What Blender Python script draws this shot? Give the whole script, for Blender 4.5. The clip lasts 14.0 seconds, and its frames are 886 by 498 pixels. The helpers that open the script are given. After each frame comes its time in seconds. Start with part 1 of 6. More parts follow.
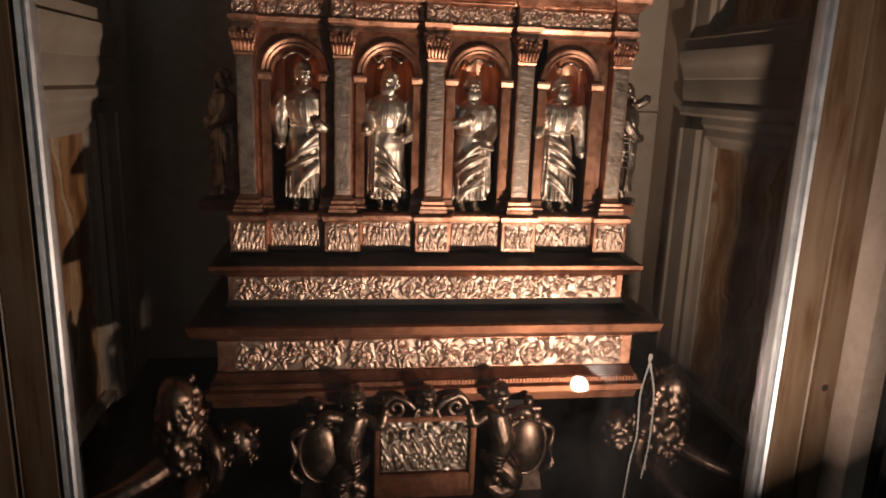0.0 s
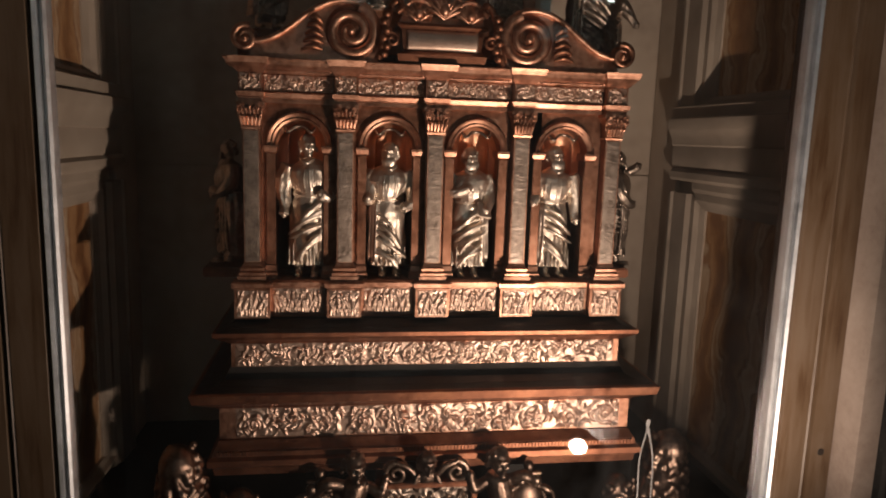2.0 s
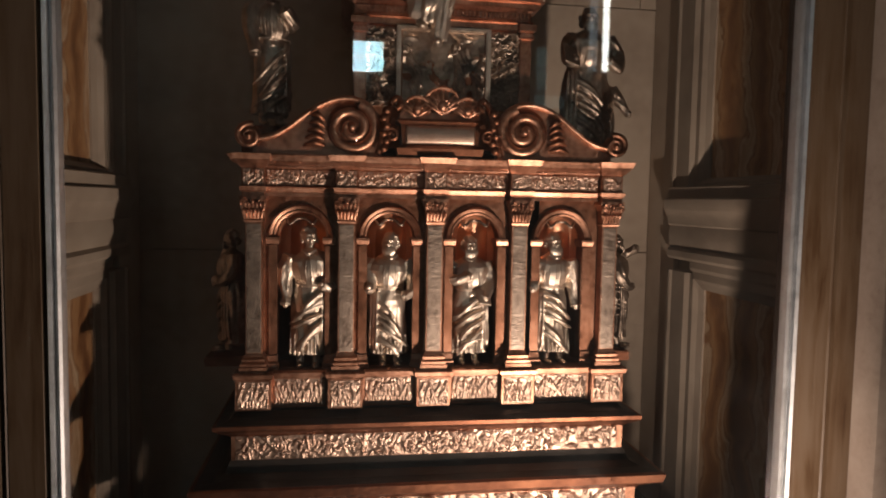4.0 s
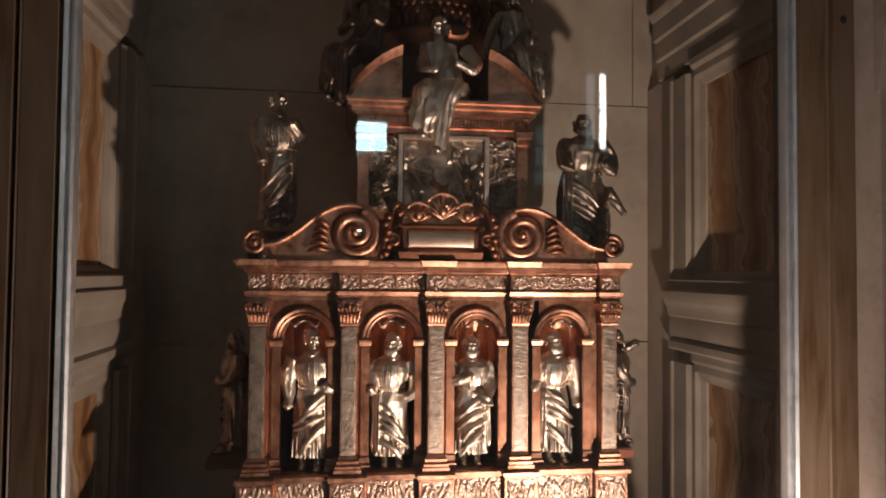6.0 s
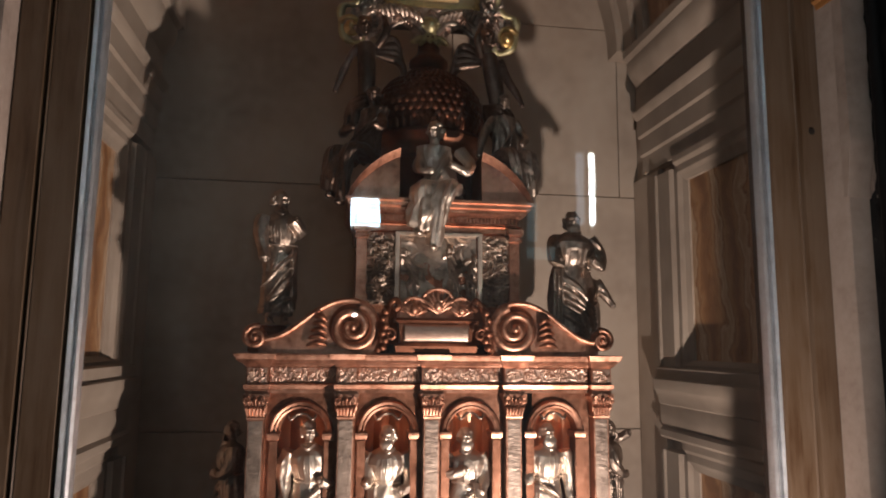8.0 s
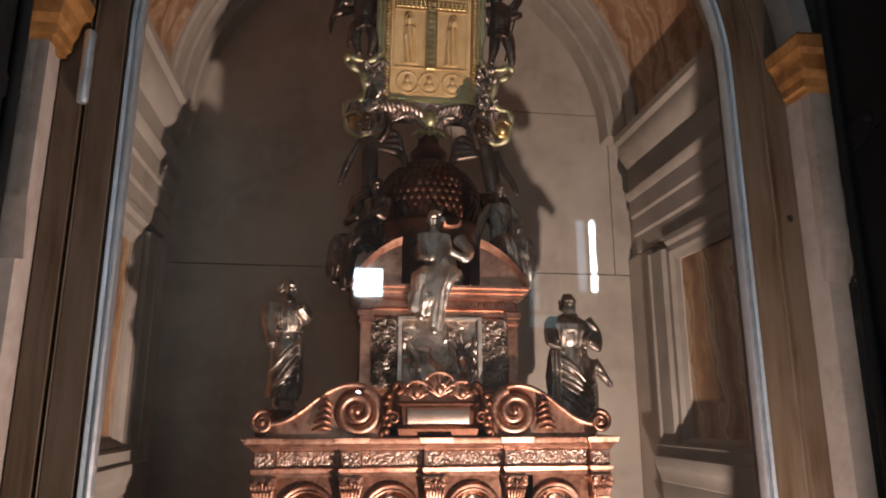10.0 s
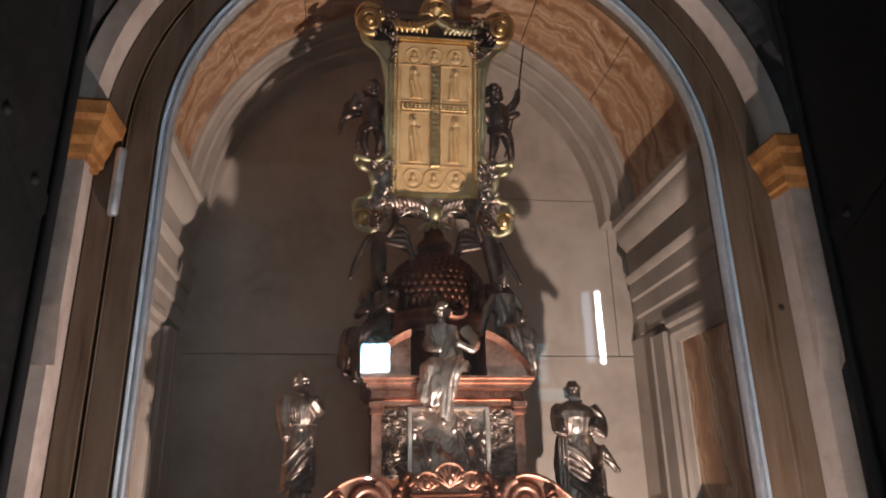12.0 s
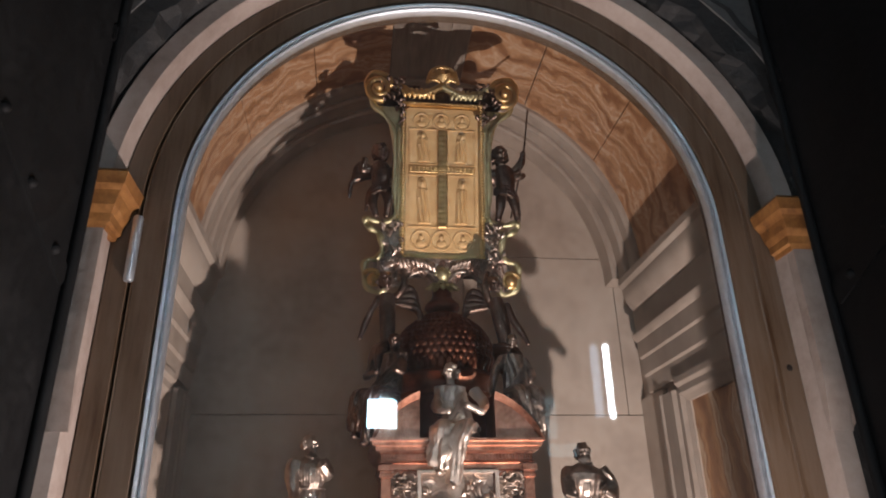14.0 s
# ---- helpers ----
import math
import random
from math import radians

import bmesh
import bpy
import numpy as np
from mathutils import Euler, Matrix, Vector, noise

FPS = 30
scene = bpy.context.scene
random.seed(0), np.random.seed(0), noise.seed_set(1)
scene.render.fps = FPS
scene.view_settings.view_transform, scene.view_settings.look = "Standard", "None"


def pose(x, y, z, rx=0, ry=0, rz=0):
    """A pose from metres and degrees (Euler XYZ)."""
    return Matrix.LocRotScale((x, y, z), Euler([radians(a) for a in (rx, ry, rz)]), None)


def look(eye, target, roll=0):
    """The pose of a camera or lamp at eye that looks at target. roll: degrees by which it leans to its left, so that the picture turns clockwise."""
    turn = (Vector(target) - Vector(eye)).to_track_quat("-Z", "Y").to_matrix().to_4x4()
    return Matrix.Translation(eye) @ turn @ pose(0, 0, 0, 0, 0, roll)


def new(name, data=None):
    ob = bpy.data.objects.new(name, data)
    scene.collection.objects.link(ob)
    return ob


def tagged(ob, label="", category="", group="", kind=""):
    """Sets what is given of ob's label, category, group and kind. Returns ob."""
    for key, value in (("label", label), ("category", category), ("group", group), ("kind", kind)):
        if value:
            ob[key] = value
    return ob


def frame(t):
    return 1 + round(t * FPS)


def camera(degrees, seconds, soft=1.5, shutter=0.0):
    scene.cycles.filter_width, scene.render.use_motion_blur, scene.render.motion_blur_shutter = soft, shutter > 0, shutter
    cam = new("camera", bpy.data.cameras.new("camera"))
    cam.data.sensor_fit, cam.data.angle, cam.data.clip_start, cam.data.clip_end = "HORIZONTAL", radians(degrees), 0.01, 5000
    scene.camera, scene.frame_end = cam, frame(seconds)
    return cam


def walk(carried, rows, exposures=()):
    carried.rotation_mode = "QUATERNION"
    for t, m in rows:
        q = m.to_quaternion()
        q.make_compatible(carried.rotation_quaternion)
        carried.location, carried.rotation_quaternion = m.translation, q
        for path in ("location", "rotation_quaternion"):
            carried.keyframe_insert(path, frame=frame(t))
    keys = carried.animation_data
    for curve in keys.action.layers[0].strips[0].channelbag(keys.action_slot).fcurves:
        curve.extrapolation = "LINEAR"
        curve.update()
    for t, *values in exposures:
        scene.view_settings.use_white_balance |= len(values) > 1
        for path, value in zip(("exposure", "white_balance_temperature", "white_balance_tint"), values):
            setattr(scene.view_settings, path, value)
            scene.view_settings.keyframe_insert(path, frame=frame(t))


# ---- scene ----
cam = camera(65.3, 14.0, soft=1.9)
PATH = [
    (0, (-0.133, -1.021, 1.505), (0.14, 0.905, 1.041), 2.0),
    (0.5, (-0.137, -1.028, 1.512), (0.148, 0.901, 1.069), 2.2),
    (1, (-0.14, -1.035, 1.518), (0.154, 0.9, 1.104), 2.3),
    (1.5, (-0.145, -1.038, 1.525), (0.147, 0.907, 1.159), 2.0),
    (2, (-0.145, -1.04, 1.532), (0.145, 0.914, 1.214), 1.8),
    (2.5, (-0.144, -1.039, 1.539), (0.152, 0.917, 1.249), 1.5),
    (3, (-0.145, -1.041, 1.549), (0.148, 0.924, 1.312), 1.3),
    (5.5, (-0.144, -1.056, 1.608), (0.131, 0.925, 1.615), 0.7),
    (6, (-0.145, -1.064, 1.619), (0.129, 0.917, 1.687), 0.5),
    (6.5, (-0.146, -1.076, 1.628), (0.129, 0.901, 1.75), 0.2),
    (7, (-0.147, -1.092, 1.637), (0.133, 0.879, 1.823), 0.3),
    (7.5, (-0.152, -1.1, 1.644), (0.138, 0.866, 1.873), 0.2),
    (8, (-0.156, -1.104, 1.652), (0.136, 0.855, 1.927), 0.6),
    (10.5, (-0.161, -1.177, 1.679), (0.105, 0.739, 2.19), -0.4),
    (11, (-0.164, -1.193, 1.686), (0.09, 0.711, 2.244), -0.7),
    (11.5, (-0.167, -1.209, 1.691), (0.086, 0.678, 2.303), -0.8),
    (12, (-0.169, -1.223, 1.695), (0.086, 0.647, 2.357), -1.1),
    (12.5, (-0.172, -1.241, 1.698), (0.077, 0.611, 2.412), -1.2),
    (13, (-0.177, -1.246, 1.701), (0.068, 0.593, 2.448), -1.3),
    (13.5, (-0.177, -1.246, 1.703), (0.057, 0.584, 2.476), -1.2),
    (14, (-0.176, -1.246, 1.705), (0.058, 0.571, 2.507), -1.3),
]
walk(cam, [(t, look(eye, target, roll)) for t, eye, target, roll in PATH],
     [(0, -0.1, 7200, 10), (3, -0.12, 7200, 10), (5.5, 0.27, 7050, 10), (8, 0.9, 6500, 10), (10.5, 1.45, 6150, 10), (14, 1.75, 5900, 10)])

# ---- world and lamps ----
world = bpy.data.worlds.new("church_dusk")
world.use_nodes = True
scene.world = world
bg = world.node_tree.nodes["Background"]
bg.inputs["Color"].default_value = (0.20, 0.18, 0.16, 1)
bg.inputs["Strength"].default_value = 0.02


def lamp(name, eye, target, watts, size, kelvin_rgb, spread=180):
    data = bpy.data.lights.new(name, "AREA")
    data.shape, data.size, data.energy, data.color = "DISK", size, watts, kelvin_rgb
    data.spread = radians(spread)
    ob = new(name, data)
    ob.matrix_world = look(eye, target)
    return ob


SPOT = (0.297, -0.548, 0.968)
TORCH = (-0.11, -1.36, 1.735)
lamp("spotlight_beam", SPOT, (-0.13, 0.16, 2.20), 6.6, 0.028, (1.0, 0.82, 0.73), 146)
lamp("torch_beam", TORCH, (0.0, 0.0, 1.95), 0.22, 0.012, (1.0, 0.90, 0.84), 170)

# ---- materials ----


def material(name, rough=0.5, metal=0.0):
    m = bpy.data.materials.new(name)
    m.use_nodes = True
    n, l = m.node_tree.nodes, m.node_tree.links
    b = n["Principled BSDF"]
    b.inputs["Roughness"].default_value = rough
    b.inputs["Metallic"].default_value = metal
    return m, n, l, b


def ramp(n, stops):
    r = n.new("ShaderNodeValToRGB")
    while len(r.color_ramp.elements) < len(stops):
        r.color_ramp.elements.new(0.5)
    for e, (p, c) in zip(r.color_ramp.elements, stops):
        e.position, e.color = p, (*c, 1) if len(c) == 3 else c
    return r


def coords(n, l, scale=(1, 1, 1)):
    tc = n.new("ShaderNodeTexCoord")
    mp = n.new("ShaderNodeMapping")
    mp.inputs["Scale"].default_value = scale
    l.new(tc.outputs["Object"], mp.inputs["Vector"])
    return mp.outputs["Vector"]


def noise_tex(n, l, vec, scale, detail=6.0, rough=0.6, dist=0.0):
    t = n.new("ShaderNodeTexNoise")
    t.inputs["Scale"].default_value, t.inputs["Detail"].default_value = scale, detail
    t.inputs["Roughness"].default_value, t.inputs["Distortion"].default_value = rough, dist
    l.new(vec, t.inputs["Vector"])
    return t.outputs["Fac"]


def bump(n, l, b, fac, strength, dist=0.002):
    k = n.new("ShaderNodeBump")
    k.inputs["Strength"].default_value, k.inputs["Distance"].default_value = strength, dist
    l.new(fac, k.inputs["Height"])
    l.new(k.outputs["Normal"], b.inputs["Normal"])


def rough_range(n, l, b, fac, lo, hi):
    k = n.new("ShaderNodeMapRange")
    k.inputs["From Min"].default_value, k.inputs["From Max"].default_value = 0.3, 0.7
    k.inputs["To Min"].default_value, k.inputs["To Max"].default_value = lo, hi
    l.new(fac, k.inputs["Value"])
    l.new(k.outputs["Result"], b.inputs["Roughness"])


def speckled(name, stops, scale, rough=(0.5, 0.7), metal=0.0, fine=60.0, strength=0.3, dist=0.002, stretch=(1, 1, 1)):
    m, n, l, b = material(name, 0.5, metal)
    v = coords(n, l, stretch)
    big = noise_tex(n, l, v, scale, 8, 0.65)
    small = noise_tex(n, l, v, fine, 6, 0.7)
    mix = n.new("ShaderNodeMath")
    mix.operation = "MULTIPLY_ADD"
    mix.inputs[1].default_value = 0.35
    l.new(small, mix.inputs[0])
    half = n.new("ShaderNodeMath")
    half.operation = "MULTIPLY"
    half.inputs[1].default_value = 0.65
    l.new(big, half.inputs[0])
    l.new(half.outputs[0], mix.inputs[2])
    r = ramp(n, stops)
    l.new(mix.outputs[0], r.inputs["Fac"])
    l.new(r.outputs["Color"], b.inputs["Base Color"])
    rough_range(n, l, b, small, *rough)
    bump(n, l, b, mix.outputs[0], strength, dist)
    return m


COPPER = speckled("copper", [(0.34, (0.12, 0.05, 0.03)), (0.47, (0.40, 0.20, 0.132)), (0.56, (0.54, 0.295, 0.205)), (0.72, (0.70, 0.43, 0.32))], 26, (0.35, 0.54), 1.0, 140, 0.35, 0.0012)
# Darker copper for niche backs, mouldings, drum and small ornaments.
COPPER_DARK = speckled("dark_copper", [(0.3, (0.10, 0.045, 0.03)), (0.5, (0.24, 0.10, 0.06)), (0.7, (0.42, 0.19, 0.11))], 16, (0.38, 0.58), 1.0, 150, 0.3, 0.001)
# Lighter copy of the copper: the lamplight in the shells, put into colour.
LIT_SHELL_COPPER = speckled("lit_copper", [(0.3, (0.5, 0.24, 0.15)), (0.5, (0.82, 0.46, 0.30)), (0.7, (0.92, 0.58, 0.41))], 14, (0.46, 0.64), 1.0, 140, 0.15, 0.001)
# Darker copy of the copper: dimmer light on the arcade fronts, as colour.
COPPER_SHADED = speckled("shaded_copper", [(0.34, (0.09, 0.038, 0.023)), (0.48, (0.27, 0.125, 0.078)), (0.58, (0.38, 0.19, 0.125)), (0.72, (0.52, 0.29, 0.20))], 22, (0.36, 0.56), 1.0, 140, 0.35, 0.0012)
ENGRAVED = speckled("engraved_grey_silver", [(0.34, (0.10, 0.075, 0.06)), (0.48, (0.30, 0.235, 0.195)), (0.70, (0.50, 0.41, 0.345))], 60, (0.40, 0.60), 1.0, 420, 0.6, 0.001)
SILVER = speckled("silver", [(0.3, (0.36, 0.27, 0.21)), (0.47, (0.68, 0.57, 0.48)), (0.7, (0.84, 0.74, 0.65))], 18, (0.38, 0.56), 1.0, 160, 0.2, 0.0008)
SILVER_RELIEF = speckled("chased_silver", [(0.3, (0.17, 0.105, 0.08)), (0.47, (0.46, 0.32, 0.255)), (0.7, (0.66, 0.50, 0.41))], 30, (0.36, 0.56), 1.0, 320, 0.5, 0.001)
SILVER_DARK = speckled("blackened_silver", [(0.3, (0.10, 0.08, 0.065)), (0.5, (0.36, 0.285, 0.235)), (0.7, (0.66, 0.55, 0.46))], 22, (0.34, 0.54), 1.0, 180, 0.3, 0.001)
BRONZE = speckled("dark_bronze", [(0.3, (0.045, 0.03, 0.024)), (0.5, (0.15, 0.10, 0.078)), (0.72, (0.36, 0.26, 0.20))], 20, (0.30, 0.50), 1.0, 170, 0.35, 0.001)
GOLD = speckled("worn_gilding", [(0.3, (0.30, 0.17, 0.07)), (0.48, (0.68, 0.46, 0.20)), (0.7, (0.90, 0.70, 0.36))], 24, (0.30, 0.52), 1.0, 190, 0.35, 0.001)
GREEN_GILT = speckled("greenish_gilding", [(0.3, (0.24, 0.20, 0.11)), (0.48, (0.56, 0.50, 0.29)), (0.7, (0.78, 0.70, 0.45))], 24, (0.42, 0.62), 1.0, 190, 0.35, 0.001)
IVORY = speckled("old_ivory", [(0.32, (0.42, 0.24, 0.085)), (0.5, (0.66, 0.43, 0.19)), (0.7, (0.78, 0.57, 0.30))], 26, (0.42, 0.6), 0.0, 220, 0.2, 0.0006)
STONE = speckled("warm_grey_stone", [(0.3, (0.20, 0.155, 0.12)), (0.5, (0.34, 0.275, 0.22)), (0.7, (0.44, 0.37, 0.30))], 5, (0.6, 0.8), 0.0, 55, 0.35, 0.0025)
STONE_PALE = speckled("plastered_stone", [(0.3, (0.26, 0.20, 0.16)), (0.5, (0.43, 0.35, 0.28)), (0.7, (0.52, 0.44, 0.36))], 4, (0.62, 0.82), 0.0, 40, 0.4, 0.003)
PINK_STONE = speckled("pinkish_stone", [(0.3, (0.17, 0.12, 0.095)), (0.5, (0.30, 0.235, 0.195)), (0.7, (0.39, 0.32, 0.27))], 6, (0.55, 0.78), 0.0, 50, 0.4, 0.003)
# Nearly black stone with a few pale flecks.
BROKEN_STONE = speckled("blackish_broken_stone", [(0.42, (0.006, 0.006, 0.006)), (0.60, (0.022, 0.020, 0.018)), (0.70, (0.22, 0.19, 0.165))], 22, (0.6, 0.9), 0.0, 70, 0.8, 0.008)
IRON = speckled("black_painted_iron", [(0.3, (0.003, 0.003, 0.003)), (0.52, (0.007, 0.007, 0.007)), (0.75, (0.02, 0.0195, 0.019))], 5, (0.55, 0.8), 0.0, 60, 0.3, 0.002)
IRON.node_tree.nodes["Principled BSDF"].inputs["Specular IOR Level"].default_value = 0.18
BLACK_WOOD_AND_SHADE = speckled("ebonised_wood_and_shade", [(0.3, (0.008, 0.006, 0.005)), (0.55, (0.018, 0.013, 0.01)), (0.75, (0.04, 0.028, 0.02))], 8, (0.35, 0.55), 0.0, 80, 0.2, 0.001)
ALUMINIUM = speckled("aluminium_bead", [(0.3, (0.40, 0.41, 0.42)), (0.5, (0.58, 0.60, 0.62)), (0.7, (0.70, 0.72, 0.74))], 10, (0.42, 0.6), 1.0, 120, 0.15, 0.0005)
GILT_STONE = speckled("ochre_gilt_stone", [(0.32, (0.05, 0.02, 0.008)), (0.46, (0.20, 0.085, 0.024)), (0.7, (0.40, 0.19, 0.055))], 14, (0.35, 0.6), 0.25, 90, 0.4, 0.002)
PLASTER_DARK = speckled("dark_grey_plaster", [(0.3, (0.03, 0.03, 0.03)), (0.5, (0.10, 0.095, 0.09)), (0.7, (0.17, 0.16, 0.15))], 4, (0.7, 0.9), 0.0, 40, 0.5, 0.004)
CHURCH = speckled("church_plaster", [(0.3, (0.14, 0.12, 0.10)), (0.5, (0.24, 0.21, 0.18)), (0.7, (0.30, 0.27, 0.23))], 1.5, (0.7, 0.9), 0.0, 20, 0.3, 0.004)
FLOORING = speckled("worn_floor_stone", [(0.3, (0.06, 0.05, 0.045)), (0.5, (0.13, 0.11, 0.095)), (0.7, (0.2, 0.17, 0.15))], 3, (0.4, 0.6), 0.0, 30, 0.3, 0.002)
DOME_BRONZE = speckled("brown_copper_scales", [(0.3, (0.05, 0.02, 0.012)), (0.5, (0.14, 0.055, 0.032)), (0.7, (0.26, 0.11, 0.065))], 16, (0.34, 0.55), 1.0, 150, 0.3, 0.001)


def banded(name, stops, scale, across, distortion, rough=(0.25, 0.45), strength=0.15):
    m, n, l, b = material(name)
    v = coords(n, l, across)
    warp = noise_tex(n, l, v, 6, 6, 0.6)
    w = n.new("ShaderNodeTexWave")
    w.wave_type, w.bands_direction, w.wave_profile = "BANDS", "Y", "SIN"
    w.inputs["Scale"].default_value, w.inputs["Distortion"].default_value = scale, distortion
    w.inputs["Detail"].default_value, w.inputs["Detail Scale"].default_value = 6.0, 1.5
    w.inputs["Detail Roughness"].default_value = 0.62
    l.new(v, w.inputs["Vector"])
    mix = n.new("ShaderNodeMath")
    mix.operation = "MULTIPLY_ADD"
    mix.inputs[1].default_value = 0.6
    l.new(w.outputs["Fac"], mix.inputs[0])
    less = n.new("ShaderNodeMath")
    less.operation = "MULTIPLY"
    less.inputs[1].default_value = 0.45
    l.new(warp, less.inputs[0])
    l.new(less.outputs[0], mix.inputs[2])
    r = ramp(n, stops)
    l.new(mix.outputs[0], r.inputs["Fac"])
    l.new(r.outputs["Color"], b.inputs["Base Color"])
    small = noise_tex(n, l, v, 90, 4, 0.6)
    rough_range(n, l, b, small, *rough)
    bump(n, l, b, mix.outputs[0], strength, 0.001)
    return m


ONYX = banded("banded_onyx", [(0.15, (0.22, 0.10, 0.045)), (0.36, (0.36, 0.19, 0.09)), (0.50, (0.46, 0.27, 0.145)), (0.62, (0.38, 0.20, 0.095)), (0.70, (0.58, 0.42, 0.28)), (0.80, (0.40, 0.21, 0.10))], 4.0, (1, 1, 1), 11.0)
ONYX_UPRIGHT = banded("upright_banded_onyx", [(0.12, (0.17, 0.07, 0.03)), (0.38, (0.36, 0.18, 0.08)), (0.55, (0.46, 0.26, 0.13)), (0.68, (0.28, 0.13, 0.055)), (0.76, (0.58, 0.42, 0.28)), (0.88, (0.36, 0.19, 0.09))], 3.4, (1, 1, 1), 6.5)


def timber(name, stops, grain, knots):
    m, n, l, b = material(name)
    v = coords(n, l, grain)
    long = noise_tex(n, l, v, 5, 10, 0.68, 0.6)
    blotch = noise_tex(n, l, coords(n, l, knots), 3, 5, 0.6)
    mix = n.new("ShaderNodeMath")
    mix.operation = "MULTIPLY_ADD"
    mix.inputs[1].default_value = 0.55
    l.new(long, mix.inputs[0])
    less = n.new("ShaderNodeMath")
    less.operation = "MULTIPLY"
    less.inputs[1].default_value = 0.45
    l.new(blotch, less.inputs[0])
    l.new(less.outputs[0], mix.inputs[2])
    r = ramp(n, stops)
    l.new(mix.outputs[0], r.inputs["Fac"])
    l.new(r.outputs["Color"], b.inputs["Base Color"])
    rough_range(n, l, b, long, 0.4, 0.62)
    bump(n, l, b, long, 0.25, 0.0012)
    return m


WOOD = timber("grained_wood", [(0.30, (0.022, 0.011, 0.006)), (0.40, (0.058, 0.030, 0.014)), (0.47, (0.085, 0.052, 0.029)), (0.56, (0.104, 0.069, 0.044)), (0.70, (0.120, 0.085, 0.057)), (0.8, (0.10, 0.052, 0.024))], (14, 14, 1.1), (3, 3, 1.5))
PLANKS = timber("grey_planks", [(0.3, (0.12, 0.09, 0.07)), (0.5, (0.27, 0.22, 0.175)), (0.7, (0.36, 0.30, 0.25))], (20, 2, 20), (3, 2, 3))


def glass_pane():
    m, n, l, b = material("clear_pane")
    n.remove(b)
    out = n["Material Output"]
    face = n.new("ShaderNodeLayerWeight")
    face.inputs["Blend"].default_value = 0.5
    steep = n.new("ShaderNodeMath")
    steep.operation, steep.inputs[1].default_value = "POWER", 5.0
    l.new(face.outputs["Facing"], steep.inputs[0])
    fres = n.new("ShaderNodeMath")
    fres.operation, fres.inputs[1].default_value, fres.inputs[2].default_value = "MULTIPLY_ADD", 0.9, 0.045
    l.new(steep.outputs[0], fres.inputs[0])
    clear, gloss, mix = n.new("ShaderNodeBsdfTransparent"), n.new("ShaderNodeBsdfGlossy"), n.new("ShaderNodeMixShader")
    clear.inputs["Color"].default_value = (0.95, 0.95, 0.94, 1)
    gloss.inputs["Roughness"].default_value = 0.012
    l.new(fres.outputs[0], mix.inputs["Fac"])
    l.new(clear.outputs[0], mix.inputs[1])
    l.new(gloss.outputs[0], mix.inputs[2])
    # Thin diffuse film: smudges, plus a haze put in to lift the darks.
    dust_veil, film = n.new("ShaderNodeBsdfDiffuse"), n.new("ShaderNodeMixShader")
    dust_veil.inputs["Color"].default_value = (0.7, 0.72, 0.74, 1)
    smear = noise_tex(n, l, coords(n, l, (1.0, 1.0, 0.6)), 7, 7, 0.7, 0.8)
    thin = n.new("ShaderNodeMapRange")
    thin.inputs["From Min"].default_value, thin.inputs["From Max"].default_value = 0.35, 0.75
    thin.inputs["To Min"].default_value, thin.inputs["To Max"].default_value = 0.0004, 0.005
    l.new(smear, thin.inputs["Value"])
    l.new(thin.outputs["Result"], film.inputs["Fac"])
    l.new(mix.outputs[0], film.inputs[1])
    l.new(dust_veil.outputs[0], film.inputs[2])
    l.new(film.outputs[0], out.inputs["Surface"])
    return m


GLASS = glass_pane()
DRIP = speckled("dried_drip", [(0.3, (0.03, 0.028, 0.026)), (0.5, (0.06, 0.056, 0.053)), (0.7, (0.10, 0.094, 0.09))], 30, (0.6, 0.8), 0.0, 200, 0.3, 0.0005)


def glowing(name, colour, strength):
    m, n, l, b = material(name)
    b.inputs["Base Color"].default_value = (*colour, 1)
    b.inputs["Emission Color"].default_value = (*colour, 1)
    b.inputs["Emission Strength"].default_value = strength
    return m


REVEAL_GLOW = glowing("lit_reveal_glow", (0.72, 0.88, 1.0), 0.9)
DAYLIGHT = glowing("daylit_window", (0.88, 0.97, 1.0), 20.0)
BLUE_DAYLIGHT = glowing("blue_daylit_pane", (0.42, 0.80, 1.0), 14.0)
TEAL_GLOW = glowing("teal_glow", (0.55, 0.86, 0.90), 0.35)
FILL_GLOW = glowing("unseen_fill_panel", (0.74, 0.90, 1.0), 3.8)

# ---- mesh helpers ----
ORIGIN = {}


def thing(name, at, label, category, group="", kind=""):
    ob = new(name)
    ob.location = at
    ob.empty_display_size = 0.02
    ORIGIN[ob] = Vector(at)
    return tagged(ob, label, category, group, kind)


def part(name, bm, mat, parent=None, label="", smooth=False):
    at = ORIGIN.get(parent, Vector((0, 0, 0)))
    bmesh.ops.recalc_face_normals(bm, faces=bm.faces)
    if at.length:
        bmesh.ops.translate(bm, verts=bm.verts, vec=-at)
    me = bpy.data.meshes.new(name)
    bm.to_mesh(me)
    bm.free()
    me.materials.append(mat)
    if smooth:
        me.shade_smooth()
        me.set_sharp_from_angle(angle=radians(smooth if smooth is not True else 50))
    ob = new(name, me)
    if parent is not None:
        ob.parent = parent
        ORIGIN[ob] = at
    if label:
        tagged(ob, label)
    return ob


def fixed(name, bm, mat, label, category, smooth=False):
    """A piece of the setting."""
    return tagged(part(name, bm, mat, None, "", smooth), label, category, "", "structure")


